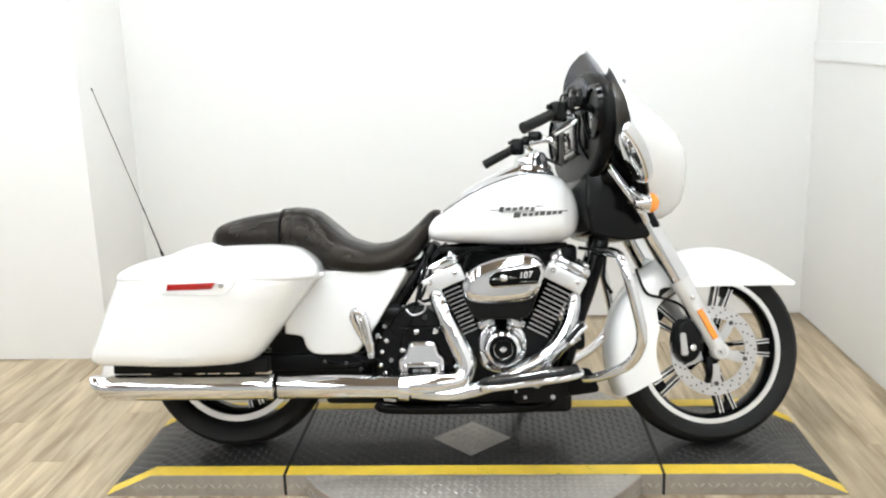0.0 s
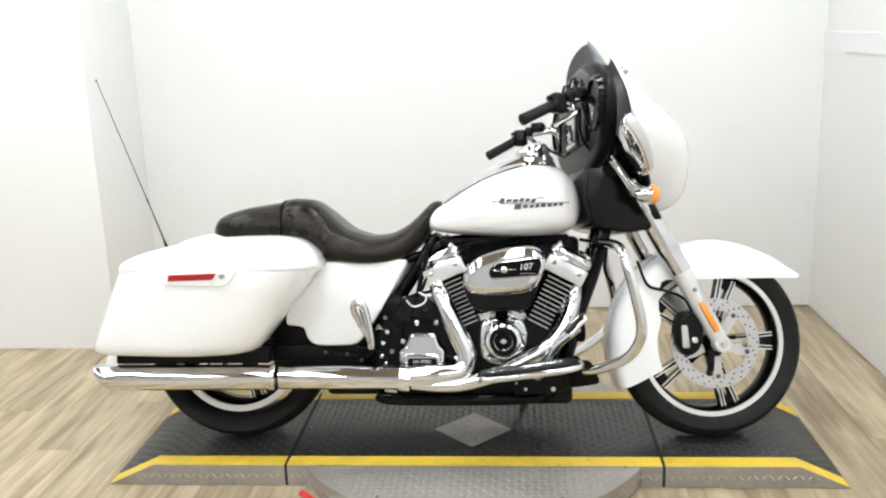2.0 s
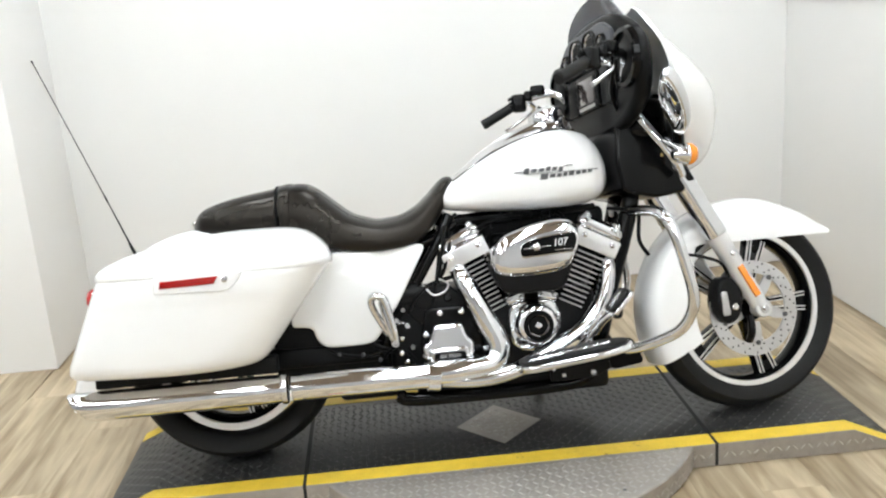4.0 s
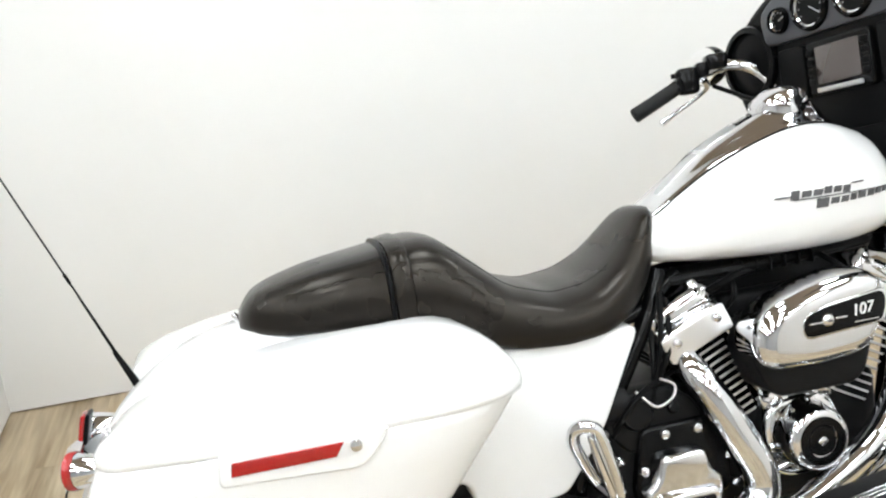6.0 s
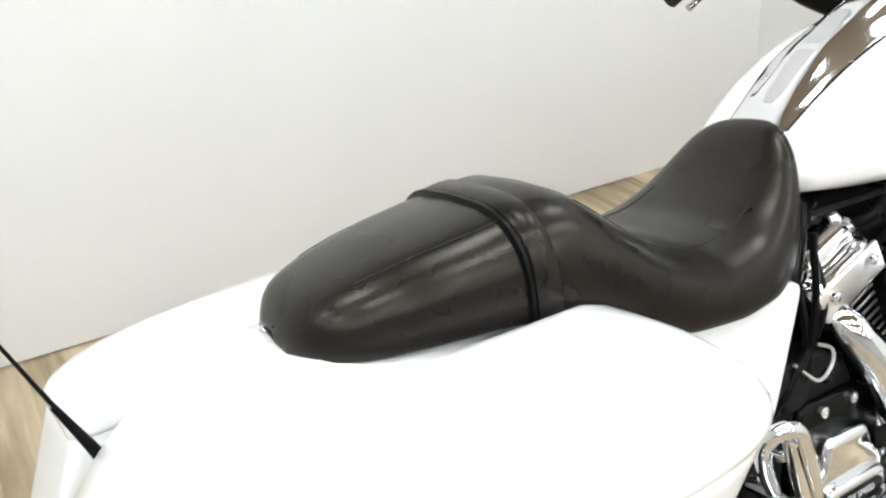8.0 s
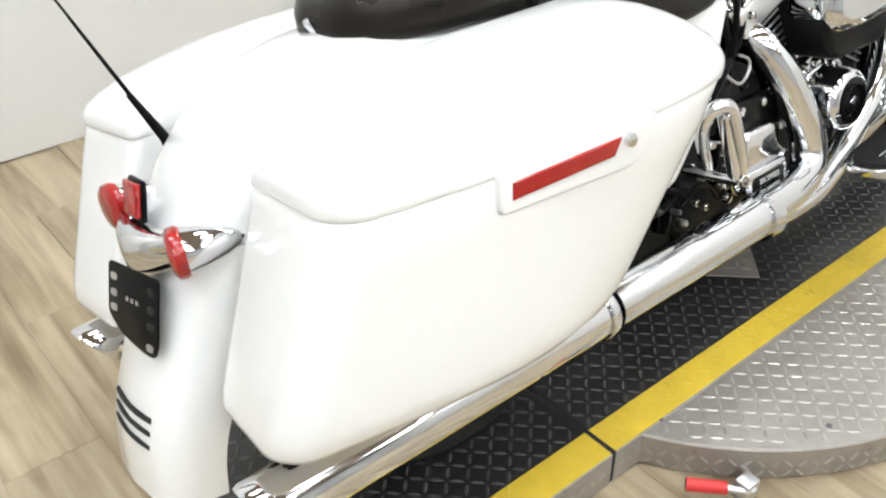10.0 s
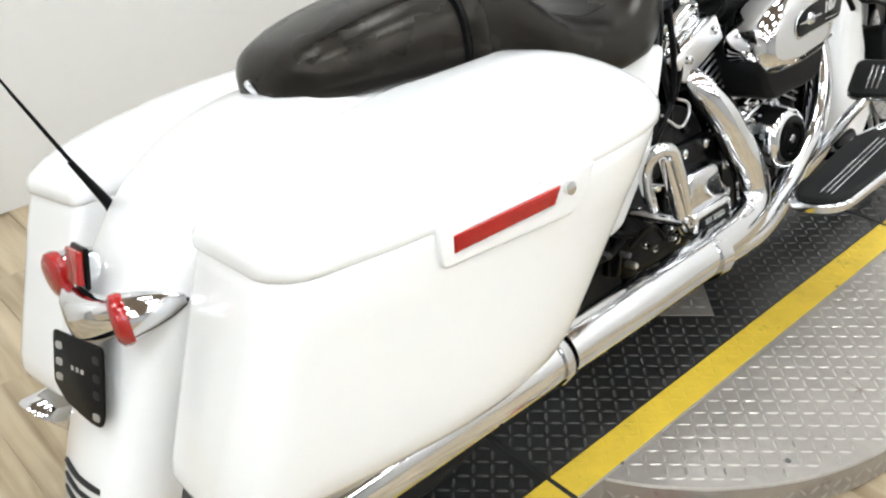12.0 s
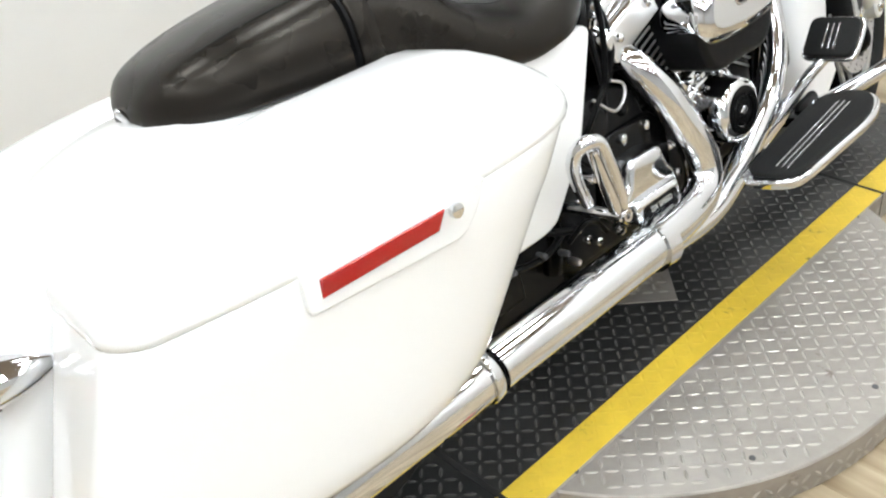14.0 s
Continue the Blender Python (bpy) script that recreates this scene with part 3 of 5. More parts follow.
# -- saddlebags --
def bag_ring(u0, u1, vo, vi, w):
    """A level section of the bag: a nearly flat outer face, a firm rear corner and a rounded front one."""
    f, g = min(1.0, (u1 - u0) / 0.5), min(1.0, (vi - vo) / 0.22)
    pts = [(u0 + 0.012 * f, vi), (u0, vo + 0.09 * g), (u0 + 0.026 * f, vo + 0.048 * g), (u0 + 0.17 * f, vo + 0.018 * g), (0.5 * u0 + 0.5 * u1 + 0.04 * f, vo), (u1 - 0.13 * f, vo + 0.006 * g), (u1 - 0.045 * f, vo + 0.034 * g), (u1, vo + 0.09 * g), (u1 - 0.012 * f, vi)]
    return [(p.x, p.y, w) for p in rounded(pts, [0.02 * g, 0.022 * f, 0.022 * f, 0.1, 0.1, 0.09, 0.05, 0.05, 0.02 * g], 5)]


def bag_face(u):
    """How far out the bag's outer face stands along u, near its lid."""
    return float(np.interp(u, (-0.28, -0.14, 0.06, 0.23, 0.31), (-0.379, -0.4055, -0.424, -0.418, -0.391)))


def bag(side):
    flip = (lambda bm: bm) if side < 0 else (lambda bm: moved(mirrored(bm), Matrix.Translation((-0.02, 0.03, 0.0))))
    rings = []
    for w, out, vo in ((0.332, 0.052, -0.392), (0.335, 0.028, -0.392), (0.343, 0.011, -0.393), (0.356, 0.003, -0.395), (0.376, 0.0, -0.398), (0.42, 0, -0.404), (0.47, 0, -0.410), (0.505, 0, -0.4148), (0.522, 0, -0.4165), (0.533, 0, -0.4183), (0.545, 0, -0.4208), (0.560, 0, -0.4225), (0.59, 0.0, -0.4235), (0.6055, 0.0, -0.4235), (0.6072, 0.0012, -0.4235)):
        u0, u1 = -0.418 + 0.45 * (w - 0.344) + out, 0.140 + 0.770 * (w - 0.344) - out * 1.1
        rings.append(bag_ring(u0, u1, vo + out, -0.150, w))
    body = part("saddlebag", flip(loft(rings)), WHITE_PAINT, bike, "gloss white hard saddlebag with a hinged lid", 50)
    lid = []
    for w, u0, u1, vo, vi in ((0.6078, -0.3010, 0.345, -0.4232, -0.150), (0.6088, -0.3018, 0.348, -0.4241, -0.149), (0.614, -0.3022, 0.351, -0.4246, -0.148), (0.626, -0.2995, 0.351, -0.4240, -0.148), (0.636, -0.291, 0.347, -0.4205, -0.149), (0.650, -0.268, 0.341, -0.412, -0.150),
                              (0.668, -0.225, 0.325, -0.393, -0.152), (0.684, -0.165, 0.306, -0.366, -0.156), (0.698, -0.095, 0.281, -0.328, -0.160), (0.707, -0.03, 0.252, -0.292, -0.166), (0.7115, 0.03, 0.22, -0.262, -0.176), (0.7135, 0.075, 0.19, -0.238, -0.19), (0.7142, 0.11, 0.16, -0.22, -0.205)):
        lid.append(bag_ring(u0, u1, vo, vi, w))
    hood = part("lid", flip(loft(lid)), WHITE_PAINT, body, "domed white lid with a hanging tab", 75)
    # an added grey strip draws the shade in the gap under the lid
    gap_rings = [bag_ring(-0.299, 0.351, -0.4215, -0.152, w) for w in (0.6055, 0.6095)]
    part("lid_seal", flip(loft(gap_rings)), SILVER_PAINT, body, "grey strip standing in for shade between body and lid")
    # the tab of the lid that carries the reflector follows the bag's face
    tab = rounded([(-0.127, 0.566), (0.072, 0.562), (0.100, 0.585), (0.117, 0.612), (-0.122, 0.612)], [0.010, 0.016, 0.02, 0.004, 0.004], 4)
    bm = slab(tab, 0.012, -0.0055, "v", 0.0035)
    for vert in bm.verts:
        vert.co.y += bag_face(vert.co.x)
    part("reflector_mount", flip(bm), WHITE_PAINT, body)
    bm = slab([(-0.109, 0.580), (0.038, 0.584), (0.051, 0.604), (-0.106, 0.6)], -0.003, -0.0078, "v", 0.002)
    for vert in bm.verts:
        vert.co.y += bag_face(vert.co.x)
    part("reflector", flip(bm), RED_LENS, body, "red reflector strip")
    part("lock", flip(turned([(0, 0.003), (0.0055, 0.003), (0.0085, 0.002), (0.009, -0.004)], (0.067, bag_face(0.067) - 0.0053, 0.595), (0, -1, 0), 20)), CHROME, body, "small chrome lid lock")
    return body


bag(-1)
bag(1)


# -- side covers --
cover_line = rounded([(0.205, 0.62), (0.622, 0.626), (0.52, 0.45), (0.465, 0.372), (0.44, 0.340), (0.30, 0.340), (0.272, 0.366), (0.266, 0.405), (0.205, 0.412)],
                     [0.01, 0.03, 0.05, 0.04, 0.05, 0.03, 0.03, 0.02, 0.01], 4)
for s in (-1, 1):
    bm = slab(cover_line, -0.08, -0.175, "v", 0.010, 4)
    bm.transform(Matrix(((1, 0, 0, 0), (0, 1, 0.15, -0.088), (0, 0, 1, 0), (0, 0, 0, 1))))
    # the lower edge curls in
    for corner in bm.verts:
        corner.co.y += 0.26 * max(0.0, 0.46 - corner.co.z)
    side_cover = part("side_cover", bm if s < 0 else mirrored(bm), WHITE_PAINT, bike, "gloss white side cover under the seat")

# -- seat --
# along u: top, underside, half width
SEAT = ((-0.078, 0.742, 0.716, 0.045), (-0.070, 0.764, 0.710, 0.078), (-0.045, 0.781, 0.704, 0.104), (0.0, 0.796, 0.698, 0.124), (0.05, 0.808, 0.696, 0.137), (0.10, 0.816, 0.694, 0.145), (0.16, 0.824, 0.690, 0.151), (0.222, 0.834, 0.680, 0.156),
        (0.262, 0.837, 0.665, 0.156), (0.295, 0.824, 0.645, 0.164), (0.338, 0.786, 0.624, 0.178), (0.40, 0.730, 0.612, 0.190), (0.48, 0.703, 0.608, 0.194), (0.555, 0.711, 0.614, 0.186), (0.61, 0.740, 0.632, 0.164),
        (0.65, 0.776, 0.668, 0.140), (0.683, 0.813, 0.712, 0.112), (0.706, 0.826, 0.756, 0.084), (0.720, 0.818, 0.782, 0.05))


def seat_ring(u, top, low, half, grow=0.0, n=28):
    out = []
    for k in range(n):
        a = 2 * math.pi * k / n
        c, s = math.cos(a), math.sin(a)
        e = 0.62 if s > 0 else 0.35
        v = half * math.copysign(abs(c) ** 0.55, c)
        mid = low + (top - low) * 0.28
        w = mid + (top - mid) * abs(s) ** e * (1 - 0.18 * abs(c) ** 2) if s > 0 else mid - (mid - low) * abs(s) ** e
        out.append(Vector((u, v * (1 + grow / max(half, 0.05)), w + (grow if s > 0 else 0))))
    return out


us = [q[0] for q in SEAT]
fine = np.linspace(us[0], us[-1], 90)
cols = [np.interp(fine, us, [q[k] for q in SEAT]) for k in (1, 2, 3)]
for _ in range(4):
    cols = [np.concatenate([c[:1], (c[:-2] + 2 * c[1:-1] + c[2:]) / 4, c[-1:]]) for c in cols]
fine_seat, seat_cols = fine, cols
seat = part("seat", loft([seat_ring(u, t, l, h) for u, t, l, h in zip(fine, *cols)]), LEATHER, bike, "black leather two-up seat with a deep rider scoop", 60)


def seat_at(u):
    return [float(np.interp(u, fine_seat, c)) for c in seat_cols]


part("strap", loft([seat_ring(u, *seat_at(u), grow=g) for u, g in ((0.190, 0.0), (0.191, 0.003), (0.193, 0.0045), (0.208, 0.005), (0.223, 0.0045), (0.225, 0.003), (0.226, 0.0))], caps=False), LEATHER, seat, "black leather strap across the seat", 60)
part("welt", loft([seat_ring(u, *seat_at(u), grow=g) for u, g in ((0.180, 0.0), (0.182, 0.006), (0.187, 0.006), (0.1895, 0.0))], caps=False), BLACK_PLASTIC, seat, "raised seam welt", 60)


def seat_seam(v_of, u0, u1):
    """A stitched line on the seat's upper side."""
    pts = []
    for u in np.linspace(u0, u1, 26):
        ring = seat_ring(u, *seat_at(u), n=120)
        v = v_of(u, seat_at(u)[2])
        best = max((p for p in ring if abs(p.y - v) < 0.008), key=lambda p: p.z)
        pts.append((u, best.y, best.z - 0.00025))
    return tube(pts, 0.0011, 6, 2)


for s in (-1, 1):
    part("seam", seat_seam(lambda u, h: s * h * 0.72, 0.0, 0.180), STITCH, seat)
    part("seam", seat_seam(lambda u, h: s * h * 0.60, 0.30, 0.60), STITCH, seat)
part("seat_bolt", turned([(0, 0.010), (0.004, 0.009), (0.006, 0.004), (0.006, -0.012)], (-0.084, 0, 0.734), (-0.5, 0, 0.86), 16), CHROME, seat, "small chrome seat bolt")


# -- fuel tank --
TANK = ((0.672, 0.760, 0.728, 0.072), (0.682, 0.776, 0.720, 0.102), (0.700, 0.790, 0.714, 0.122), (0.740, 0.815, 0.707, 0.146), (0.790, 0.850, 0.701, 0.166), (0.850, 0.885, 0.696, 0.182), (0.920, 0.914, 0.692, 0.196), (0.990, 0.936, 0.690, 0.204), (1.050, 0.943, 0.691, 0.204), (1.100, 0.936, 0.694, 0.197), (1.140, 0.917, 0.702, 0.182), (1.168, 0.888, 0.716, 0.161), (1.186, 0.850, 0.738, 0.132), (1.194, 0.812, 0.766, 0.090))


def tank_ring(u, top, low, half, n=32):
    out = []
    for k in range(n):
        a = 2 * math.pi * k / n
        c, s = math.cos(a), math.sin(a)
        mid = low + (top - low) * 0.42
        e = 0.82 if s > 0 else 0.6
        v = half * math.copysign(abs(c) ** (0.8 if s > 0 else 0.7), c)
        out.append(Vector((u, v, mid + (top - mid) * s ** e if s > 0 else mid - (mid - low) * abs(s) ** e)))
    return out


tus = [q[0] for q in TANK]
fine = np.concatenate([np.linspace(0.672, 0.70, 8), np.linspace(0.71, 1.13, 24), np.linspace(1.14, 1.194, 14)])
cols = [np.interp(fine, tus, [q[k] for q in TANK]) for k in (1, 2, 3)]
for _ in range(2):
    cols = [np.concatenate([c[:1], (c[:-2] + 2 * c[1:-1] + c[2:]) / 4, c[-1:]]) for c in cols]
tank = part("fuel_tank", loft([tank_ring(u, t, l, h) for u, t, l, h in zip(fine, *cols)]), WHITE_PAINT, bike, "gloss white teardrop fuel tank", 60)


def tank_at(u):
    return [float(np.interp(u, tus, [q[k] for q in TANK])) for k in (1, 2, 3)]


def tank_side(u, w):
    """How far out the tank's side stands at u, w."""
    return max((abs(p.y) for p in tank_ring(u, *tank_at(u), n=96) if abs(p.z - w) < 0.012), default=tank_at(u)[2])


# plain bars in place of the maker's script
def badge_bar(u0, u1, w, high, slant=0.006, s=-1):
    rings = []
    for u in np.linspace(u0, u1, 9):
        v = tank_side(u, w)
        ins = tank_side(u + slant, w + high)
        rings.append([Vector(p) for p in ((u, s * (v - 0.001), w), (u, s * (v + 0.0018), w), (u + slant, s * (ins + 0.0018), w + high), (u + slant, s * (ins - 0.001), w + high))])
    return loft(rings)


for s in (-1, 1):
    for u0, u1, w, high in ((0.885, 0.915, 0.822, 0.003), (0.915, 0.930, 0.817, 0.017), (0.936, 0.953, 0.820, 0.011), (0.958, 0.974, 0.820, 0.011), (0.979, 0.993, 0.821, 0.013), (0.998, 1.012, 0.821, 0.011), (1.017, 1.03, 0.818, 0.013), (1.034, 1.06, 0.832, 0.003),
                            (0.962, 0.984, 0.797, 0.017), (0.990, 1.006, 0.801, 0.011), (1.011, 1.025, 0.801, 0.011), (1.030, 1.042, 0.802, 0.012), (1.047, 1.063, 0.803, 0.013), (1.069, 1.083, 0.804, 0.011), (1.088, 1.102, 0.806, 0.011), (1.107, 1.12, 0.807, 0.011), (1.12, 1.14, 0.815, 0.003), (0.92, 1.12, 0.8155, 0.0018)):
        part("badge_bar", badge_bar(u0 + 0.008, u1 + 0.008, w - 0.012, high, 0.004, s), DARK_BADGE, tank)

# chrome console along the tank's top, hugging its shoulders
def tank_skin(u, v):
    """The height of the tank's upper side at u, v."""
    top, low, half = tank_at(u)
    mid = low + (top - low) * 0.42
    c = min(1.0, abs(v) / half) ** 1.25
    return mid + (top - mid) * math.sqrt(1 - c * c) ** 0.82


rings = []
for u, half, up in ((0.708, 0.050, -0.004), (0.722, 0.058, 0.004), (0.78, 0.064, 0.012), (0.85, 0.074, 0.021), (0.94, 0.080, 0.028), (1.0, 0.084, 0.035), (1.04, 0.086, 0.046), (1.08, 0.084, 0.046), (1.105, 0.074, 0.028), (1.115, 0.055, 0.0)):
    rings.append([Vector((u, v * half, tank_skin(u, v * half) + h)) for v, h in ((-1.0, -0.01), (-0.995, 0.002), (-0.96, 0.0045), (-0.8, 0.006), (-0.62, 0.006 + up * 0.35), (-0.42, 0.004 + up * 0.85), (-0.2, up), (0, up), (0.2, up), (0.42, 0.004 + up * 0.85), (0.62, 0.006 + up * 0.35), (0.8, 0.006), (0.96, 0.0045), (0.995, 0.002), (1.0, -0.01))])
console = part("tank_console", loft(rings), CHROME, tank, "long chrome tank console", 50)
for s in (-1, 1):
    edge = [(u, s * half * 1.005, tank_skin(u, half) + 0.0004) for u, half in ((0.722, 0.058), (0.78, 0.064), (0.85, 0.074), (0.94, 0.080), (1.0, 0.084), (1.04, 0.086), (1.08, 0.084))]
    part("console_seal", tube(edge, 0.0022, 8, 4), BLACK_PLASTIC, console, "thin black line along the console edge")
rings = []
for u, half in ((0.755, 0.010), (0.767, 0.018), (0.82, 0.021), (0.89, 0.022), (0.925, 0.018), (0.935, 0.010)):
    t = tank_at(u)[0] + float(np.interp(u, (0.722, 0.78, 0.85, 0.94), (0.004, 0.012, 0.021, 0.028)))
    rings.append([Vector((u, v * half, t + h)) for v, h in ((-1, -0.004), (-0.9, 0.003), (0.9, 0.003), (1, -0.004))])
part("console_inset", loft(rings), SATIN_METAL, console, "dull grey inset strip")
t = tank_at(1.04)[0]
part("fuel_door", turned([(0, 0.024), (0.015, 0.0232), (0.03, 0.020), (0.043, 0.0145), (0.053, 0.006), (0.057, -0.004), (0.057, -0.03)], (1.035, 0, t + 0.046), (-0.25, 0, 0.97), 48), CHROME, console, "rounded chrome fuel door")
part("console_latch", block((1.0, -0.03, tank_at(1.0)[0] + 0.044), (0.02, 0.012, 0.008), 0.002), CHROME, console)

# -- engine and gearbox --
engine = part("crankcase", join(block((0.93, 0, 0.33), (0.40, 0.26, 0.24), 0.03), block((0.86, 0, 0.17), (0.60, 0.22, 0.09), 0.02), block((1.08, 0, 0.27), (0.14, 0.22, 0.16), 0.03)), BLACK_ENGINE, bike, "black painted crankcase")
gearbox = part("gearbox", join(block((0.62, 0, 0.34), (0.27, 0.29, 0.27), 0.03), slab(rounded([(0.53, 0.44), (0.57, 0.495), (0.67, 0.50), (0.72, 0.46), (0.74, 0.40), (0.58, 0.38)], 0.02), -0.10, -0.155, "v", 0.008)), BLACK_ENGINE, bike, "black gearbox with chrome end cover")
part("gearbox_side", slab(rounded([(0.575, 0.30), (0.60, 0.43), (0.74, 0.43), (0.77, 0.38), (0.77, 0.28), (0.60, 0.265)], 0.02), -0.14, -0.168, "v", 0.008), BLACK_GLOSS, gearbox)
part("starter_cap", turned([(0, 0.014), (0.026, 0.012), (0.032, 0.004), (0.034, -0.02)], (0.60, -0.15, 0.455), (0, -1, 0), 28), BLACK_ENGINE, gearbox)
COVER_AT = (-0.013, 0.022, -0.004)
gear_cover = part("gearbox_cover", moved(slab(rounded([(0.60, 0.284), (0.595, 0.325), (0.622, 0.345), (0.634, 0.386), (0.722, 0.386), (0.732, 0.345), (0.752, 0.33), (0.750, 0.284), (0.735, 0.272), (0.615, 0.272)], 0.014, 4), -0.165, -0.222, "v", 0.012, 4), Matrix.Translation(COVER_AT)), CHROME, gearbox, "stepped chrome gearbox cover")
part("cover_lower", moved(slab(rounded([(0.615, 0.276), (0.612, 0.318), (0.735, 0.318), (0.74, 0.276)], 0.012, 4), -0.215, -0.236, "v", 0.008), Matrix.Translation(COVER_AT)), CHROME, gear_cover)
part("name_panel", moved(slab(rounded([(0.628, 0.284), (0.628, 0.306), (0.724, 0.306), (0.724, 0.284)], 0.009, 4), -0.234, -0.2382, "v", 0.001), Matrix.Translation(COVER_AT)), BLACK_GLOSS, gear_cover)
lettering("name", "SIX SPEED", 0.0135, Matrix.Translation(COVER_AT) @ pose(0.676, -0.2386, 0.295, 90, 0, 0), BRIGHT_METAL, gear_cover, 0.0005)
for u, w in ((0.643, 0.414), (0.708, 0.414), (0.596, 0.352), (0.765, 0.352), (0.775, 0.295), (0.60, 0.262), (0.59, 0.29)):
    part("cover_bolt", bolt((u, -0.168, w), 0.0095, 0.010), CHROME, gearbox)
for u, w in ((0.52, 0.30), (0.535, 0.272), (0.525, 0.345), (0.56, 0.255)):
    part("cover_bolt", bolt((u, -0.148, w), 0.008, 0.010), CHROME, gearbox)
part("dipstick_cap", turned([(0, 0.012), (0.010, 0.011), (0.013, 0.004), (0.014, -0.01)], (0.672, -0.15, 0.455), (0, -1, 0.3), 20), BLACK_GLOSS, gearbox)


def cylinder(base, top, label):
    """A finned barrel from base to top, with its chrome head and rocker cover."""
    a, b = Vector(base), Vector(top)
    d = (b - a).normalized()
    side = Vector((d.z, 0, -d.x))
    barrel = part("cylinder", tube([a - d * 0.06, b + d * 0.02], 0.055, 24, smooth=False), BLACK_ENGINE, bike, label)
    m = Matrix((side, Vector((0, 1, 0)), d)).transposed().to_4x4()
    n = 11
    for k in range(n):
        q = a + (b - a) * (k / (n - 1))
        wide = 0.052 + 0.008 * k / n
        bm = slab(rounded([(-wide, -0.145), (wide, -0.145), (wide, 0.12), (-wide, 0.12)], 0.035, 5), -0.002, 0.002, "w", 0.001, 1)
        bm.transform(Matrix.Translation((q.x, 0, q.z)) @ m)
        part("fin", bm, BLACK_GLOSS, barrel)
        bm = slab(rounded([(-wide * 0.72, -0.147), (wide * 0.72, -0.147), (wide * 0.72, -0.1445), (-wide * 0.72, -0.1445)], 0.0005, 1), -0.0022, 0.0022, "w", 0.0004, 1)
        bm.transform(Matrix.Translation((q.x, 0, q.z)) @ m)
        part("fin_edge", bm, SATIN_METAL, barrel, "machined bright fin edge")
    q = b + d * 0.045
    bm = slab(rounded([(-0.074, -0.15), (0.074, -0.15), (0.074, 0.12), (-0.074, 0.12)], 0.03, 5), -0.028, 0.028, "w", 0.012, 3)
    bm.transform(Matrix.Translation((q.x, 0, q.z)) @ m)
    head = part("head", bm, CHROME, barrel, "chrome cylinder head")
    q = b + d * 0.088
    bm = slab(rounded([(-0.078, -0.132), (0.078, -0.132), (0.06, 0.11), (-0.06, 0.11)], 0.03, 5), -0.026, 0.022, "w", 0.02, 4)
    bm.transform(Matrix.Translation((q.x, 0, q.z)) @ m)
    part("rocker_cover", bm, CHROME, barrel, "rounded chrome rocker cover")
    bm = slab(rounded([(-0.080, -0.1345), (0.080, -0.1345), (0.062, 0.112), (-0.062, 0.112)], 0.03, 5), -0.005, 0.005, "w", 0.003, 2)
    bm.transform(Matrix.Translation((b.x + d.x * 0.064, 0, b.z + d.z * 0.064)) @ m)
    part("cover_lip", bm, CHROME, barrel, "chrome lip under the rocker cover")
    for x, y in ((-0.05, -0.105), (0.05, -0.105), (-0.044, -0.035), (0.044, -0.035), (-0.038, 0.05), (0.038, 0.05)):
        bm = turned([(0, 0.018), (0.007, 0.0175), (0.011, 0.015), (0.013, 0.010), (0.0165, 0.004), (0.017, -0.012)], (x, y, 0.016), (0, 0, 1), 20)
        bm.transform(Matrix.Translation((q.x, 0, q.z)) @ m)
        part("cover_boss", bm, CHROME, barrel)
    bm = slab(rounded([(-0.070, -0.03), (0.070, -0.03), (0.070, 0.022), (-0.070, 0.022)], 0.006, 3), -0.148, -0.156, "v", 0.003)
    bm.transform(Matrix.Translation((b.x + d.x * 0.045, 0, b.z + d.z * 0.045)) @ m)
    part("head_face", bm, BRIGHT_METAL, barrel, "machined head face")
    for s in (-1, 1):
        q2 = b + d * 0.05 + side * (0.045 * s)
        part("head_bolt", bolt((q2.x, -0.156, q2.z), 0.009, 0.010), CHROME, barrel)
        q2 = b + d * 0.10 + side * (0.048 * s)
        part("head_bolt", bolt((q2.x, -0.128, q2.z), 0.007, 0.012), CHROME, barrel)
    return barrel


cylinder((0.81, 0, 0.405), (0.752, 0, 0.545), "black finned rear cylinder")
cylinder((1.045, 0, 0.405), (1.118, 0, 0.545), "black finned front cylinder")

# air cleaner
ac_line = [(0.800, 0.556), (0.808, 0.596), (0.842, 0.632), (0.925, 0.658), (1.005, 0.670), (1.045, 0.663), (1.068, 0.638), (1.069, 0.603), (1.054, 0.557), (1.036, 0.525), (1.005, 0.509), (0.92, 0.502), (0.84, 0.506), (0.809, 0.524)]
air = part("air_cleaner", slab(rounded(ac_line, 0.03, 4), -0.14, -0.255, "v", 0.035, 6), CHROME, bike, "chrome air cleaner cover with a black badge strip", 60)
low = [(0.800, 0.535), (0.825, 0.474), (0.85, 0.457), (1.0, 0.457), (1.025, 0.478), (1.048, 0.55), (1.05, 0.61), (0.82, 0.60)]
part("air_cleaner_base", slab(rounded(low, 0.02, 4), -0.12, -0.236, "v", 0.014, 4), BLACK_ENGINE, air, "black air cleaner backplate")
strip = [(0.893, 0.572), (0.886, 0.592), (0.896, 0.612), (0.925, 0.622), (1.048, 0.636), (1.056, 0.618), (1.048, 0.588), (1.04, 0.580)]
part("strip_rim", slab(rounded([(0.93 + (u - 0.93) * 1.05 + 0.001, 0.596 + (w - 0.603) * 1.14) for u, w in strip], 0.014, 4), -0.250, -0.2575, "v", 0.003), CHROME, air)
part("badge_strip", slab(rounded([(u, w - 0.007) for u, w in strip], 0.012, 4), -0.252, -0.2592, "v", 0.002), BLACK_GLOSS, air, "black badge strip")
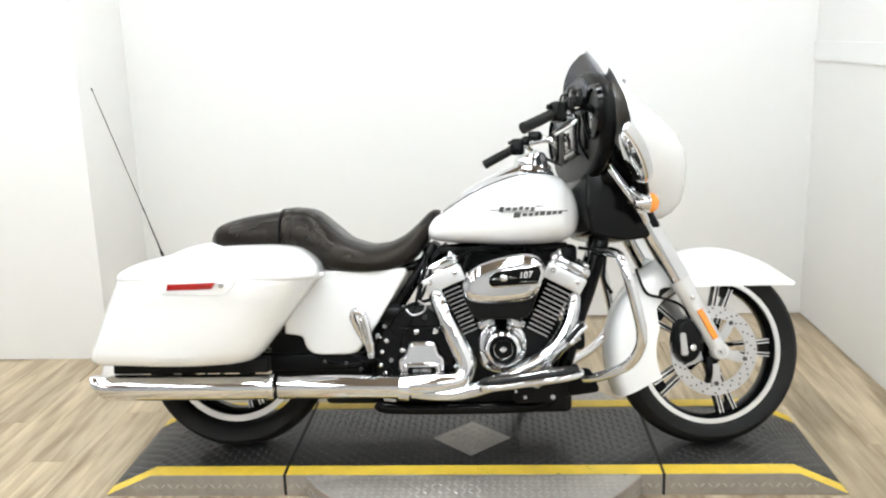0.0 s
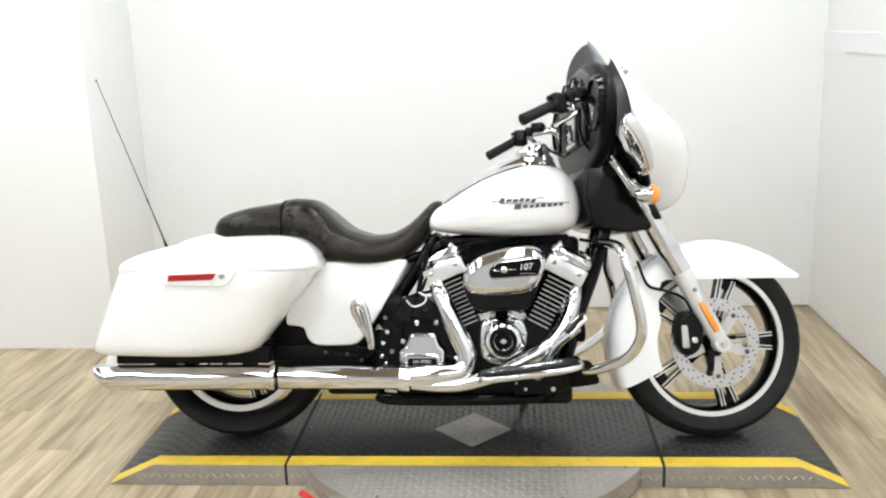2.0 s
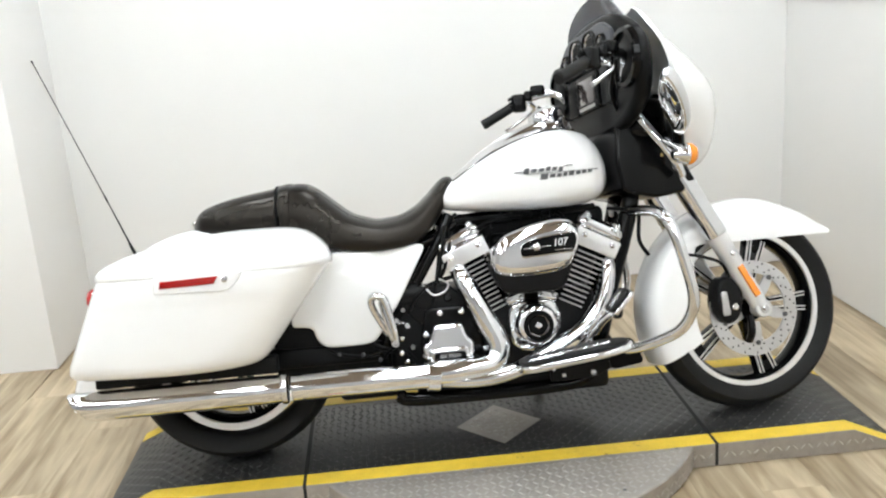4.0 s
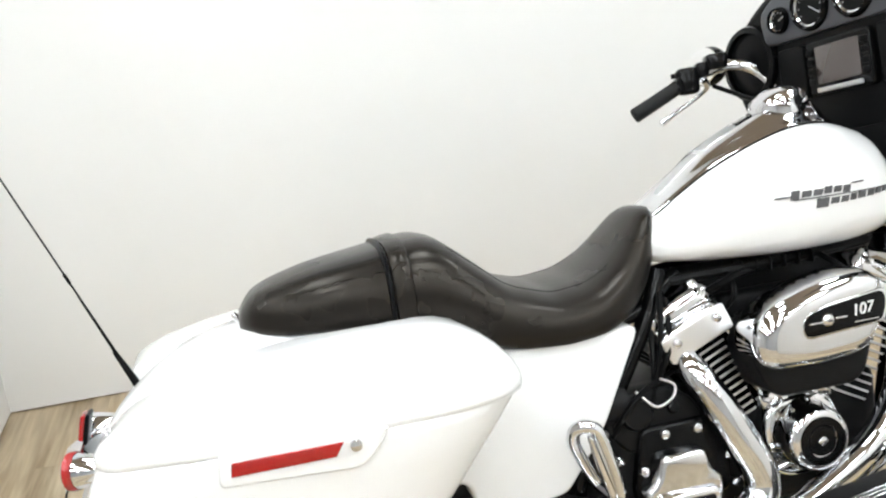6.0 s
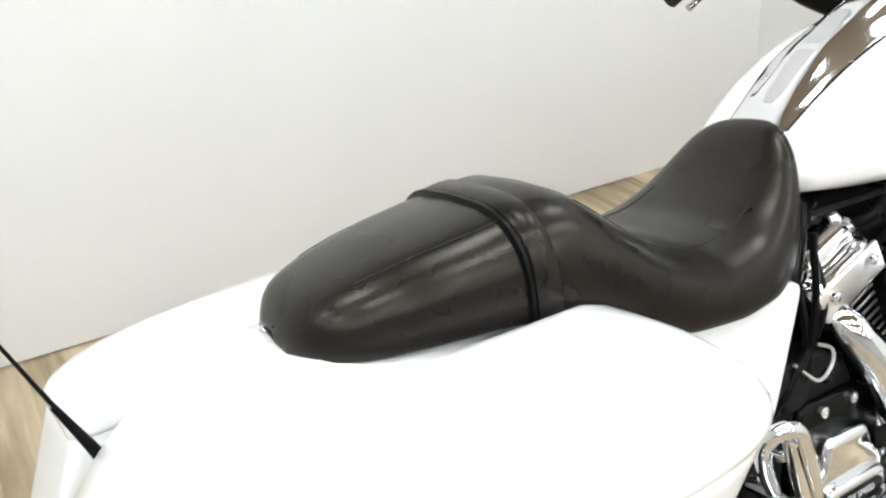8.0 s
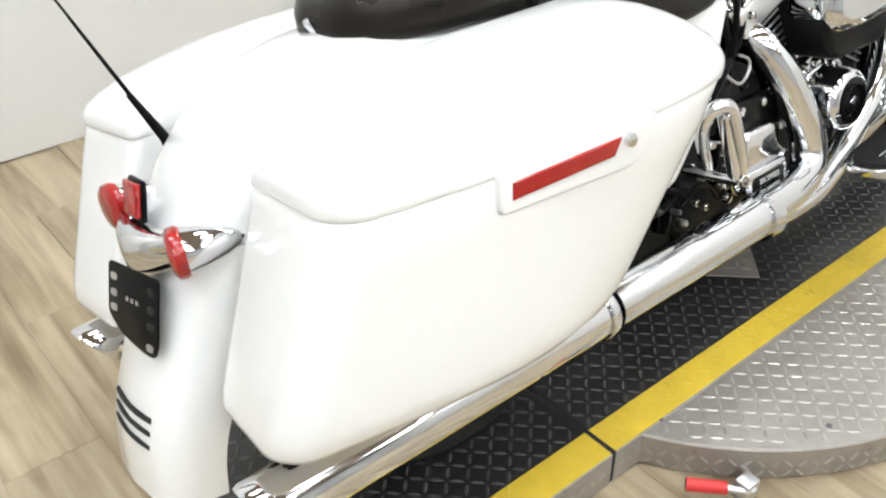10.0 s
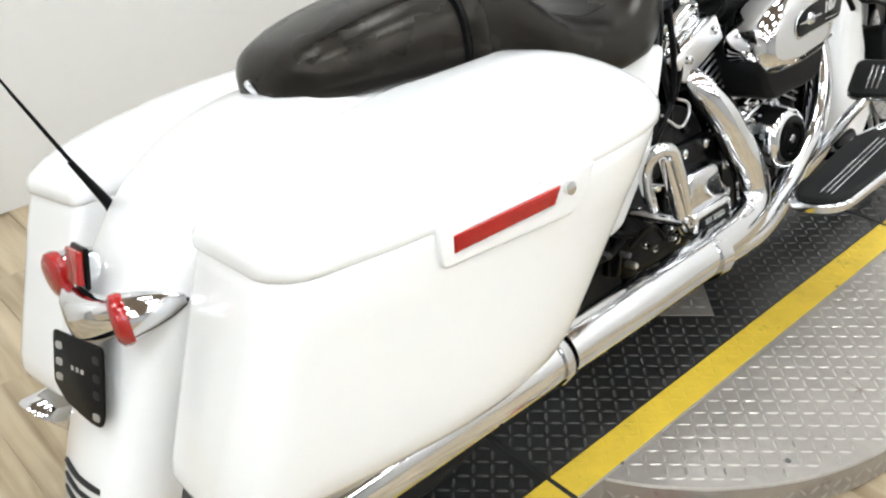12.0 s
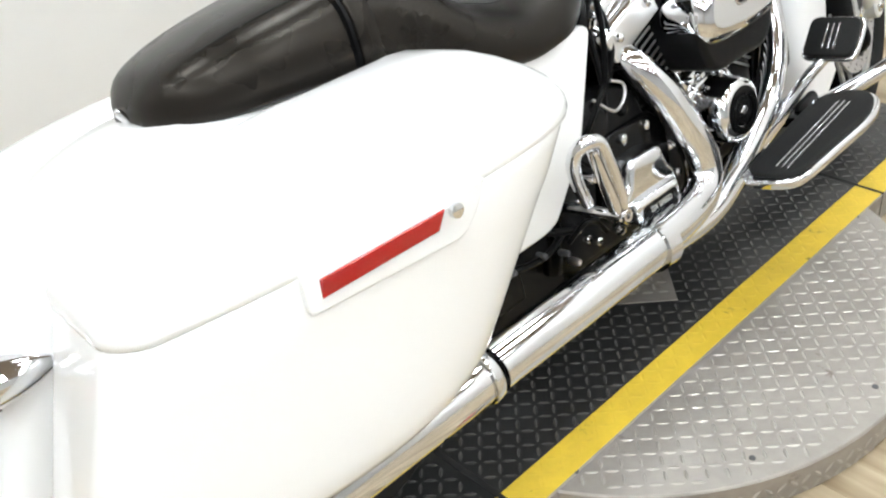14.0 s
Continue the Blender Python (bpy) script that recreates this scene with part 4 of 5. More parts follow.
part("medallion", turned([(0, 0.007), (0.007, 0.006), (0.011, 0.003), (0.0125, 0.0)], (0.936, -0.2585, 0.592), (0, -1, 0), 24), CHROME, air)
part("medallion_star", block((0.936, -0.266, 0.592), (0.010, 0.002, 0.003), 0.0008), DARK_BADGE, air)
for s in (-1, 1):
    part("wing_bar", block((0.936 + s * 0.026, -0.2598, 0.5915 + s * 0.0015), (0.024, 0.002, 0.003), 0.0008), CHROME, air)


lettering("number", "107", 0.029, pose(1.004, -0.2605, 0.601, 90, -4, 0), WHITE_PAINT, air, shear=0.2)
part("underline", block((1.012, -0.2604, 0.580), (0.05, 0.0015, 0.002), 0.0005), CHROME, air)
for k in range(6):
    part("small_bar", block((0.985 + 0.008 * k, -0.2525, 0.535 + 0.001 * k), (0.005, 0.002, 0.005), 0.0005), DARK_BADGE, air)

# cam cover
cam_cover = part("cam_cover", slab(rounded([(0.85, 0.30), (0.845, 0.39), (0.875, 0.43), (0.985, 0.43), (1.015, 0.38), (1.0, 0.31), (0.95, 0.27), (0.89, 0.27)], 0.03, 5), -0.12, -0.162, "v", 0.012, 4), CHROME, bike, "chrome cam cover")
part("cam_dome", turned([(0.0, 0.058), (0.030, 0.058), (0.034, 0.060), (0.050, 0.060), (0.057, 0.056), (0.062, 0.044), (0.064, 0.02), (0.068, 0.0)], (0.930, -0.16, 0.357), (0, -1, 0), 48), CHROME, cam_cover)
part("cam_ring", turned([(0.031, 0.0), (0.031, 0.0025), (0.046, 0.0025), (0.046, 0.0)], (0.930, -0.2195, 0.357), (0, -1, 0), 40, closed=True), BLACK_GLOSS, cam_cover, "black ring")
part("cam_disc", turned([(0, 0.003), (0.027, 0.003), (0.030, 0.0)], (0.930, -0.2185, 0.357), (0, -1, 0), 32), BLACK_GLOSS, cam_cover)
part("cam_emblem", slab(rounded([(0.918, 0.357), (0.930, 0.347), (0.942, 0.357), (0.930, 0.367)], 0.002, 2), -0.221, -0.2235, "v", 0.001), CHROME, cam_cover)
for k in range(6):
    a = radians(60 * k + 15)
    part("cam_bolt", bolt((0.93 + 0.074 * math.cos(a), -0.162, 0.357 + 0.066 * math.sin(a)), 0.007, 0.008), CHROME, cam_cover)
# lifter blocks and pushrod tubes
for u, d in ((0.875, -1), (0.975, 1)):
    bm = join(block((u, -0.135, 0.436), (0.062, 0.05, 0.032), 0.008, Matrix.Rotation(d * 0.35, 4, "Y")), bolt((u - 0.018, -0.16, 0.437), 0.008, 0.01), bolt((u + 0.018, -0.16, 0.437), 0.008, 0.01), tube([(u - 0.012, -0.135, 0.45), (u - 0.012 + d * 0.03, -0.135, 0.49)], 0.012, 14, smooth=False), tube([(u + 0.014, -0.135, 0.45), (u + 0.014 + d * 0.03, -0.135, 0.49)], 0.012, 14, smooth=False))
    part("lifter_block", bm, CHROME, engine, "chrome lifter block with pushrod tubes")
for u0, u1 in ((0.87, 0.80), (0.895, 0.835), (0.965, 1.02), (0.985, 1.06)):
    part("pushrod_tube", tube([(u0, -0.13, 0.45), (u1, -0.125, 0.60)], 0.009, 12, smooth=False), CHROME, engine)
for u, w in ((1.06, 0.24), (1.10, 0.22), (1.02, 0.21), (1.05, 0.19), (1.13, 0.25), (1.16, 0.20)):
    part("case_bolt", bolt((u, -0.135, w), 0.008, 0.02), CHROME, engine)
part("oil_filter", turned([(0, 0.05), (0.03, 0.05), (0.037, 0.044), (0.038, 0.0)], (1.14, -0.02, 0.24), (1, 0, 0), 24), BLACK_GLOSS, engine)
part("pedal_mount", tube([(1.04, -0.13, 0.24), (1.04, -0.17, 0.24)], 0.022, 20, smooth=False), SATIN_METAL, engine)

for u0, u1, w0 in ((0.80, 0.83, 0.60), (1.07, 1.03, 0.60)):
    part("plug_wire", tube([(u0, -0.12, w0), ((u0 + u1) / 2, -0.16, w0 + 0.05), (u1, -0.10, w0 + 0.085)], 0.0055, 8), BLACK_PLASTIC, engine)
part("breather_hose", tube([(0.775, -0.10, 0.64), (0.80, -0.14, 0.665), (0.84, -0.13, 0.675), (0.90, -0.10, 0.672)], 0.008, 8), BLACK_PLASTIC, engine)
part("sensor_wire", tube([(0.55, -0.15, 0.42), (0.575, -0.165, 0.465), (0.62, -0.16, 0.50), (0.69, -0.13, 0.515)], 0.006, 8), BLACK_PLASTIC, gearbox)
for u, w in ((0.512, 0.40), (0.535, 0.43), (0.555, 0.315), (0.50, 0.245), (0.78, 0.43), (0.79, 0.24)):
    part("case_bolt", bolt((u, -0.146, w), 0.007, 0.012), SATIN_METAL, gearbox)
for u, w, r in ((1.17, 0.235, 0.012), (1.19, 0.262, 0.009), (1.09, 0.195, 0.012), (1.0, 0.195, 0.009), (0.97, 0.215, 0.007)):
    part("bracket_bolt", bolt((u, -0.175, w), r, 0.02), CHROME, engine)
part("side_bracket", slab(rounded([(0.96, 0.17), (0.97, 0.25), (1.10, 0.275), (1.20, 0.28), (1.205, 0.22), (1.10, 0.175)], 0.02, 4), -0.15, -0.17, "v", 0.005), BLACK_ENGINE, engine)
part("hose_clip", tube([(0.665, -0.165, 0.225), (0.70, -0.17, 0.20), (0.74, -0.165, 0.205)], 0.007, 8), BLACK_PLASTIC, gearbox)

for pts, r in (([(0.60, -0.16, 0.50), (0.63, -0.175, 0.47), (0.665, -0.17, 0.478), (0.675, -0.165, 0.50), (0.65, -0.16, 0.515)], 0.0028), ([(0.47, -0.17, 0.30), (0.50, -0.185, 0.325), (0.535, -0.18, 0.31), (0.56, -0.175, 0.28)], 0.005),
               ([(0.36, -0.13, 0.42), (0.40, -0.16, 0.37), (0.44, -0.165, 0.335), (0.50, -0.16, 0.31)], 0.007), ([(0.28, -0.14, 0.36), (0.33, -0.17, 0.322), (0.41, -0.17, 0.305), (0.47, -0.16, 0.315)], 0.006)):
    part("wire", tube(pts, r, 8), BLACK_PLASTIC if r > 0.0045 else SATIN_METAL, gearbox)
for u, w in ((0.335, 0.318), (0.405, 0.31), (0.455, 0.29)):
    part("case_bolt", bolt((u, -0.172, w), 0.006, 0.010), DARK_BADGE, gearbox)
part("starter_body", tube([(0.50, -0.13, 0.475), (0.585, -0.13, 0.475)], 0.036, 24, smooth=False), BLACK_ENGINE, gearbox, "black starter motor")

# -- exhaust --
def slanted(bm):
    """Cuts the muffler's end back aslant, its upper lip reaching further aft."""
    for vert in bm.verts:
        k = min(1.0, max(0.0, (-0.34 - vert.co.x) / 0.07))
        vert.co.x += k * (0.03 - 0.75 * (vert.co.z - 0.247))
    return bm


exhaust = part("rear_head_pipe", tube([(0.708, -0.10, 0.548), (0.716, -0.155, 0.522), (0.745, -0.185, 0.462), (0.778, -0.198, 0.385), (0.806, -0.202, 0.322), (0.806, -0.205, 0.282), (0.775, -0.215, 0.254), (0.70, -0.228, 0.248), (0.60, -0.235, 0.247)], [0.026, 0.028, 0.031, 0.033, 0.034, 0.034, 0.034, 0.035, 0.036], 20), CHROME, bike, "chrome rear exhaust head pipe shield")
part("front_head_pipe", tube([(1.168, -0.09, 0.545), (1.168, -0.135, 0.51), (1.150, -0.16, 0.44), (1.115, -0.175, 0.375), (1.06, -0.185, 0.322), (0.99, -0.195, 0.283), (0.90, -0.21, 0.245), (0.80, -0.225, 0.220), (0.72, -0.23, 0.216), (0.63, -0.235, 0.225)], [0.022, 0.024, 0.026, 0.028, 0.028, 0.028, 0.026, 0.024, 0.023, 0.022], 20), CHROME, bike, "chrome front exhaust head pipe shield")
part("pipe_clamp", tube([(0.625, -0.234, 0.236), (0.59, -0.236, 0.240)], 0.043, 24, smooth=False), CHROME, exhaust)
for s in (-1, 1):
    m = (lambda bm: bm) if s < 0 else (lambda bm: moved(mirrored(bm), Matrix.Translation((-0.02, 0.045, 0.03))))
    muffler = part("muffler", m(slanted(turned([(0.0, -0.42), (0.034, -0.42), (0.034, -0.437), (0.0395, -0.439), (0.0425, -0.43), (0.043, -0.40), (0.043, -0.34), (0.042, 0.12), (0.0405, 0.16), (0.038, 0.182), (0.0, 0.184)], (0, -0.242, 0.247), (1, 0, 0), 36))), CHROME, bike, "long straight chrome muffler")
    part("muffler_band", m(turned([(0.0435, 0.166), (0.0455, 0.168), (0.0455, 0.180), (0.0435, 0.183), (0.04, 0.183), (0.04, 0.166)], (0, -0.242, 0.247), (1, 0, 0), 36, closed=True)), CHROME, muffler)
    part("muffler_bore", m(slanted(turned([(0, 0), (0.0335, 0), (0.0335, -0.004), (0.0, -0.006)], (-0.434, -0.242, 0.247), (1, 0, 0), 28))), DARK_GAP, muffler)
    part("middle_pipe", m(tube([(0.196, -0.242, 0.246), (0.40, -0.240, 0.245), (0.62, -0.235, 0.242)], [0.039, 0.0395, 0.038], 28)), CHROME, muffler, "chrome heat shield pipe")
    part("hanger", m(block((-0.10, -0.22, 0.318), (0.52, 0.05, 0.05), 0.006)), BLACK_ENGINE, muffler)

# -- frame --
frame_tubes = part("frame", tube([(1.285, -0.07, 0.80), (1.262, -0.085, 0.68), (1.225, -0.09, 0.56), (1.175, -0.10, 0.42), (1.135, -0.11, 0.28), (1.08, -0.115, 0.17), (0.95, -0.12, 0.148), (0.56, -0.12, 0.148), (0.50, -0.12, 0.17)], [0.027, 0.027, 0.027, 0.026, 0.024, 0.021, 0.021, 0.021, 0.021], 16), BLACK_GLOSS, bike, "gloss black steel frame tube")
part("frame_tube", mirrored(tube([(1.285, -0.07, 0.80), (1.262, -0.085, 0.68), (1.225, -0.09, 0.56), (1.175, -0.10, 0.42), (1.135, -0.11, 0.28), (1.08, -0.115, 0.17), (0.95, -0.12, 0.148), (0.56, -0.12, 0.148), (0.50, -0.12, 0.17)], [0.027, 0.027, 0.027, 0.026, 0.024, 0.021, 0.021, 0.021, 0.021], 16)), BLACK_GLOSS, frame_tubes)
for s in (-1, 1):
    m = (lambda bm: bm) if s < 0 else mirrored
    part("frame_tube", m(tube([(0.70, -0.09, 0.70), (0.655, -0.115, 0.62), (0.57, -0.13, 0.49), (0.49, -0.135, 0.37), (0.46, -0.13, 0.24)], 0.017, 14)), BLACK_GLOSS, frame_tubes)
    part("seat_rail", m(tube([(0.74, -0.08, 0.69), (0.60, -0.11, 0.62), (0.3, -0.13, 0.60), (0.0, -0.13, 0.60)], 0.014, 12)), BLACK_GLOSS, frame_tubes)
    part("swingarm", m(join(block((0.24, -0.12, 0.31), (0.50, 0.035, 0.06), 0.01), block((0.02, -0.12, 0.32), (0.09, 0.04, 0.085), 0.02))), BLACK_ENGINE, frame_tubes)
    part("shock", m(tube([(0.02, -0.145, 0.34), (0.20, -0.145, 0.56)], 0.026, 16, smooth=False)), BLACK_GLOSS, frame_tubes)
part("backbone", tube([(0.66, 0, 0.66), (1.0, 0, 0.70), (1.25, 0, 0.84)], 0.03, 14), BLACK_GLOSS, frame_tubes)
part("backbone_cover", join(block((0.93, 0, 0.645), (0.52, 0.11, 0.09), 0.02), block((0.93, 0, 0.53), (0.22, 0.16, 0.20), 0.02)), BLACK_ENGINE, frame_tubes, "black intake and wiring under the tank")
part("battery_box", block((0.40, 0, 0.48), (0.30, 0.24, 0.22), 0.02), BLACK_ENGINE, frame_tubes)
part("inner_panel", join(block((0.42, 0, 0.30), (0.20, 0.23, 0.28), 0.02), block((0.27, -0.112, 0.33), (0.26, 0.012, 0.22), 0.005), block((0.27, 0.112, 0.33), (0.26, 0.012, 0.22), 0.005)), BLACK_ENGINE, frame_tubes, "black inner panel behind the side cover")
part("steering_head", tube([(1.31, 0, 0.74), (1.24, 0, 0.90)], 0.045, 20, smooth=False), BLACK_GLOSS, frame_tubes)
for k, (u, w0, w1) in enumerate(((0.70, 0.60, 0.50), (0.66, 0.55, 0.40), (0.68, 0.62, 0.46))):
    part("cable", tube([(u, -0.11 - 0.012 * k, w0 + 0.05), (u - 0.02, -0.15, (w0 + w1) / 2 + 0.02), (u - 0.055, -0.145, w1), (u - 0.09, -0.12, w1 - 0.04)], 0.006, 8), BLACK_PLASTIC, frame_tubes, "black cable")
part("wiring_loom", tube([(0.72, -0.09, 0.678), (0.85, -0.11, 0.682), (1.0, -0.1, 0.684), (1.15, -0.09, 0.69)], 0.011, 8), BLACK_PLASTIC, frame_tubes)
for k in range(6):
    part("clip", block((0.86 + 0.03 * k, -0.105, 0.683), (0.006, 0.03, 0.026), 0.002), BLACK_PLASTIC, frame_tubes)
part("oil_line", tube([(1.19, -0.09, 0.68), (1.24, -0.13, 0.672), (1.27, -0.15, 0.66), (1.265, -0.16, 0.58), (1.29, -0.165, 0.53)], 0.006, 8), BLACK_PLASTIC, frame_tubes)
part("stand_leg", tube([(0.93, 0.12, 0.16), (0.97, 0.22, 0.10), (1.0, 0.292, 0.064)], 0.012, 10), BLACK_GLOSS, frame_tubes, "black side stand")

# -- engine guard --
guard_line = [(1.245, -0.04, 0.668), (1.262, -0.16, 0.668), (1.285, -0.26, 0.668), (1.30, -0.325, 0.650), (1.315, -0.355, 0.60), (1.335, -0.362, 0.52), (1.353, -0.362, 0.433), (1.348, -0.352, 0.375), (1.318, -0.325, 0.322), (1.26, -0.265, 0.282), (1.205, -0.21, 0.258), (1.13, -0.12, 0.235)]
guard = part("engine_guard", tube(guard_line, 0.0165, 18, 5), CHROME, bike, "chrome tubular engine guard")
part("guard_side", mirrored(tube(guard_line, 0.0165, 18, 5)), CHROME, guard)
part("guard_clamp", block((1.25, 0, 0.668), (0.05, 0.09, 0.05), 0.008), BLACK_GLOSS, guard)

# -- footboards, pedal, pegs --
for s in (-1, 1):
    m = (lambda bm: bm) if s < 0 else mirrored
    tilt = Matrix.Translation((1.0, 0, 0.285)) @ Matrix.Rotation(radians(-8), 4, "Y") @ Matrix.Translation((-1.0, 0, -0.285))
    plan = rounded([(0.835, -0.245), (0.85, -0.36), (1.10, -0.385), (1.175, -0.36), (1.185, -0.29), (1.13, -0.245)], 0.05, 6)
    board = part("footboard", m(moved(slab(plan, 0.262, 0.281, "w", 0.006), tilt)), CHROME, bike, "rider footboard with black rubber and a chrome rim")
    cx, cy = 1.005, -0.313
    part("rubber_pad", m(moved(slab([(cx + (p.x - cx) * 0.93, cy + (p.y - cy) * 0.9) for p in plan], 0.279, 0.2905, "w", 0.006), tilt)), RUBBER, board, "ribbed black rubber pad")
    for k in (-1, 0, 1):
        part("bright_stripe", m(moved(block((1.0, -0.316 + 0.011 * k, 0.2905), (0.24, 0.0028, 0.003), 0.0008), tilt)), CHROME, board)
    for u, w in ((0.95, 0.245), (1.12, 0.262)):
        part("board_bracket", m(block((u, -0.22, w), (0.05, 0.12, 0.02), 0.005)), BLACK_GLOSS, board)
pedal = part("brake_pedal", tube([(1.04, -0.175, 0.238), (1.075, -0.21, 0.29), (1.11, -0.245, 0.35), (1.145, -0.27, 0.385), (1.168, -0.28, 0.405)], [0.016, 0.014, 0.012, 0.011, 0.012], 14), CHROME, bike, "chrome brake pedal lever")
pm = Matrix.Translation((1.160, -0.280, 0.415)) @ Matrix.Rotation(radians(-48), 4, "Y")
part("pedal_plate", moved(slab(rounded([(-0.045, -0.055), (0.045, -0.055), (0.045, 0.055), (-0.045, 0.055)], 0.02, 5), -0.008, 0.004, "w", 0.004), pm), CHROME, pedal)
part("pedal_rubber", moved(slab(rounded([(-0.040, -0.05), (0.040, -0.05), (0.040, 0.05), (-0.040, 0.05)], 0.018, 5), 0.002, 0.013, "w", 0.005), pm), RUBBER, pedal, "black rubber pedal pad")
for k in (-1, 0, 1):
    part("bright_stripe", moved(block((0, 0.011 * k, 0.0132), (0.052, 0.0028, 0.003), 0.0008), pm), CHROME, pedal)
part("lower_flap", slab(rounded([(1.14, 0.20), (1.13, 0.285), (1.21, 0.295), (1.245, 0.215)], 0.02, 4), -0.20, -0.21, "v", 0.004), BLACK_PLASTIC, bike, "black plastic lower flap")
part("upper_flap", slab(rounded([(1.165, 0.345), (1.155, 0.42), (1.185, 0.445), (1.20, 0.40), (1.20, 0.345)], 0.02, 4), -0.15, -0.165, "v", 0.004), BLACK_PLASTIC, bike, "black plastic splash flap")
for s in (-1, 1):
    m = (lambda bm: bm) if s < 0 else mirrored
    peg = part("passenger_peg", m(slab(rounded([(0.462, 0.480), (0.490, 0.470), (0.512, 0.375), (0.508, 0.352), (0.490, 0.354), (0.474, 0.42)], 0.012, 4), -0.248, -0.272, "v", 0.009, 4)), CHROME, bike, "folded chrome passenger footpeg")
    part("peg_loop", m(tube([(0.486, -0.215, 0.372), (0.462, -0.225, 0.420), (0.445, -0.240, 0.462), (0.447, -0.255, 0.487), (0.465, -0.265, 0.492), (0.484, -0.268, 0.476), (0.503, -0.270, 0.40), (0.508, -0.268, 0.36)], [0.010, 0.011, 0.012, 0.012, 0.012, 0.011, 0.009, 0.008], 12)), CHROME, peg)
    part("peg_mount", m(tube([(0.50, -0.14, 0.35), (0.502, -0.265, 0.352)], 0.010, 12, smooth=False)), CHROME, peg)
    part("peg_ring", m(turned([(0.006, 0.003), (0.010, 0.003), (0.010, -0.003), (0.006, -0.003)], (0.505, -0.274, 0.352), (0, -1, 0), 20, closed=True)), CHROME, peg)
    part("peg_spring", m(tube([(0.52, -0.16, 0.40), (0.535, -0.22, 0.398), (0.53, -0.235, 0.405), (0.515, -0.235, 0.402)], 0.003, 8)), CHROME, peg)
    part("clamp_bolt", m(bolt((0.545, -0.17, 0.385), 0.010, 0.016)), CHROME, peg)


# -- fork --
for s in (-1, 1):
    v = 0.118 * s
    top, bottom = Vector((1.372, v, 0.79)), Vector((1.628, v, 0.325))
    d = (top - bottom).normalized()
    slider = part("fork_leg", steered(tube([bottom - d * 0.025, bottom + d * 0.005, bottom + d * 0.05, bottom + d * 0.20, bottom + d * 0.275], [0.020, 0.026, 0.028, 0.030, 0.033], 24, 4)), SILVER_PAINT, bike, "silver painted fork leg with an amber reflector")
    part("fork_tube", steered(tube([bottom + d * 0.27, bottom + d * 0.53], 0.0365, 24, smooth=False)), CHROME, slider, "chrome upper fork cover")
    part("axle_clamp", steered(turned([(0.0, 0.022), (0.024, 0.022), (0.028, 0.018), (0.028, -0.018), (0.0, -0.018)], bottom + Vector((0, 0, -0.004)), (0, s, 0), 24)), SILVER_PAINT, slider)
    n = Vector((0, s, 0))
    front_of = Vector((d.z, 0, -d.x))
    p0, p1 = bottom + d * 0.045, bottom + d * 0.155
    bm = loft([[q + front_of * x + n * y for x, y in ((-0.011, 0.026), (0.011, 0.026), (0.009, 0.0325), (-0.009, 0.0325))] for q in (p0, p0 + d * 0.004, p1 - d * 0.004, p1)])
    part("fork_reflector", steered(bm), AMBER_LENS, slider, "amber reflector strip")
    part("fender_bolt", steered(bolt(bottom + d * 0.20 + n * 0.03 + front_of * 0.0, 0.008, 0.008, n)), CHROME, slider)
caliper = part("brake_caliper", steered(slab(rounded([(1.475, 0.335), (1.49, 0.42), (1.53, 0.435), (1.575, 0.385), (1.56, 0.30), (1.51, 0.275)], 0.03, 5), -0.05, -0.125, "v", 0.014, 4)), BLACK_ENGINE, bike, "black front brake caliper")
part("caliper_plate", steered(slab(rounded([(1.495, 0.31), (1.492, 0.385), (1.512, 0.385), (1.52, 0.31)], 0.008, 3), -0.122, -0.129, "v", 0.002)), SATIN_METAL, caliper)
part("caliper_bolt", steered(bolt((1.535, -0.125, 0.335), 0.012, 0.008)), CHROME, caliper)
part("brake_hose", steered(tube([(1.535, -0.11, 0.43), (1.50, -0.125, 0.475), (1.44, -0.12, 0.50), (1.39, -0.10, 0.52), (1.36, -0.09, 0.60)], 0.005, 8)), BLACK_PLASTIC, caliper)
part("speed_line", steered(tube([(1.60, -0.10, 0.30), (1.595, -0.11, 0.25), (1.60, -0.08, 0.22)], 0.012, 8)), BLACK_PLASTIC, caliper)

# -- fairing, all turned with the fork --
FAIR = ((0.772, 1.425, 1.480, 0.07), (0.790, 1.41, 1.515, 0.12), (0.825, 1.385, 1.543, 0.18), (0.88, 1.350, 1.556, 0.25), (0.94, 1.318, 1.558, 0.31), (0.99, 1.297, 1.550, 0.35), (1.03, 1.287, 1.528, 0.365), (1.08, 1.280, 1.475, 0.36), (1.12, 1.280, 1.425, 0.335), (1.16, 1.277, 1.378, 0.30), (1.20, 1.273, 1.338, 0.26), (1.24, 1.270, 1.308, 0.215), (1.258, 1.268, 1.292, 0.185))
rows = []
for w, back, ahead, half in FAIR:
    line = [(back + (ahead - back) * max(0.0, 1 - abs(k) ** 2.3), half * math.copysign(abs(k) ** 0.9, k)) for k in np.linspace(-1, 1, 25)]
    inner = [(u - 0.008, v * 0.97) for u, v in reversed(line)]
    rows.append([(u, v, w) for u, v in line + inner])
fairing = part("fairing", steered(loft(rows)), WHITE_PAINT, bike, "gloss white batwing fairing", 60)
wing = [(0, 1.262), (0.11, 1.258), (0.20, 1.236), (0.26, 1.205), (0.315, 1.165), (0.345, 1.115), (0.350, 1.05), (0.320, 0.972), (0.24, 0.925), (0.15, 0.90), (0, 0.89)]
wing = [(v, w) for v, w in wing] + [(-v, w) for v, w in reversed(wing[1:-1])]
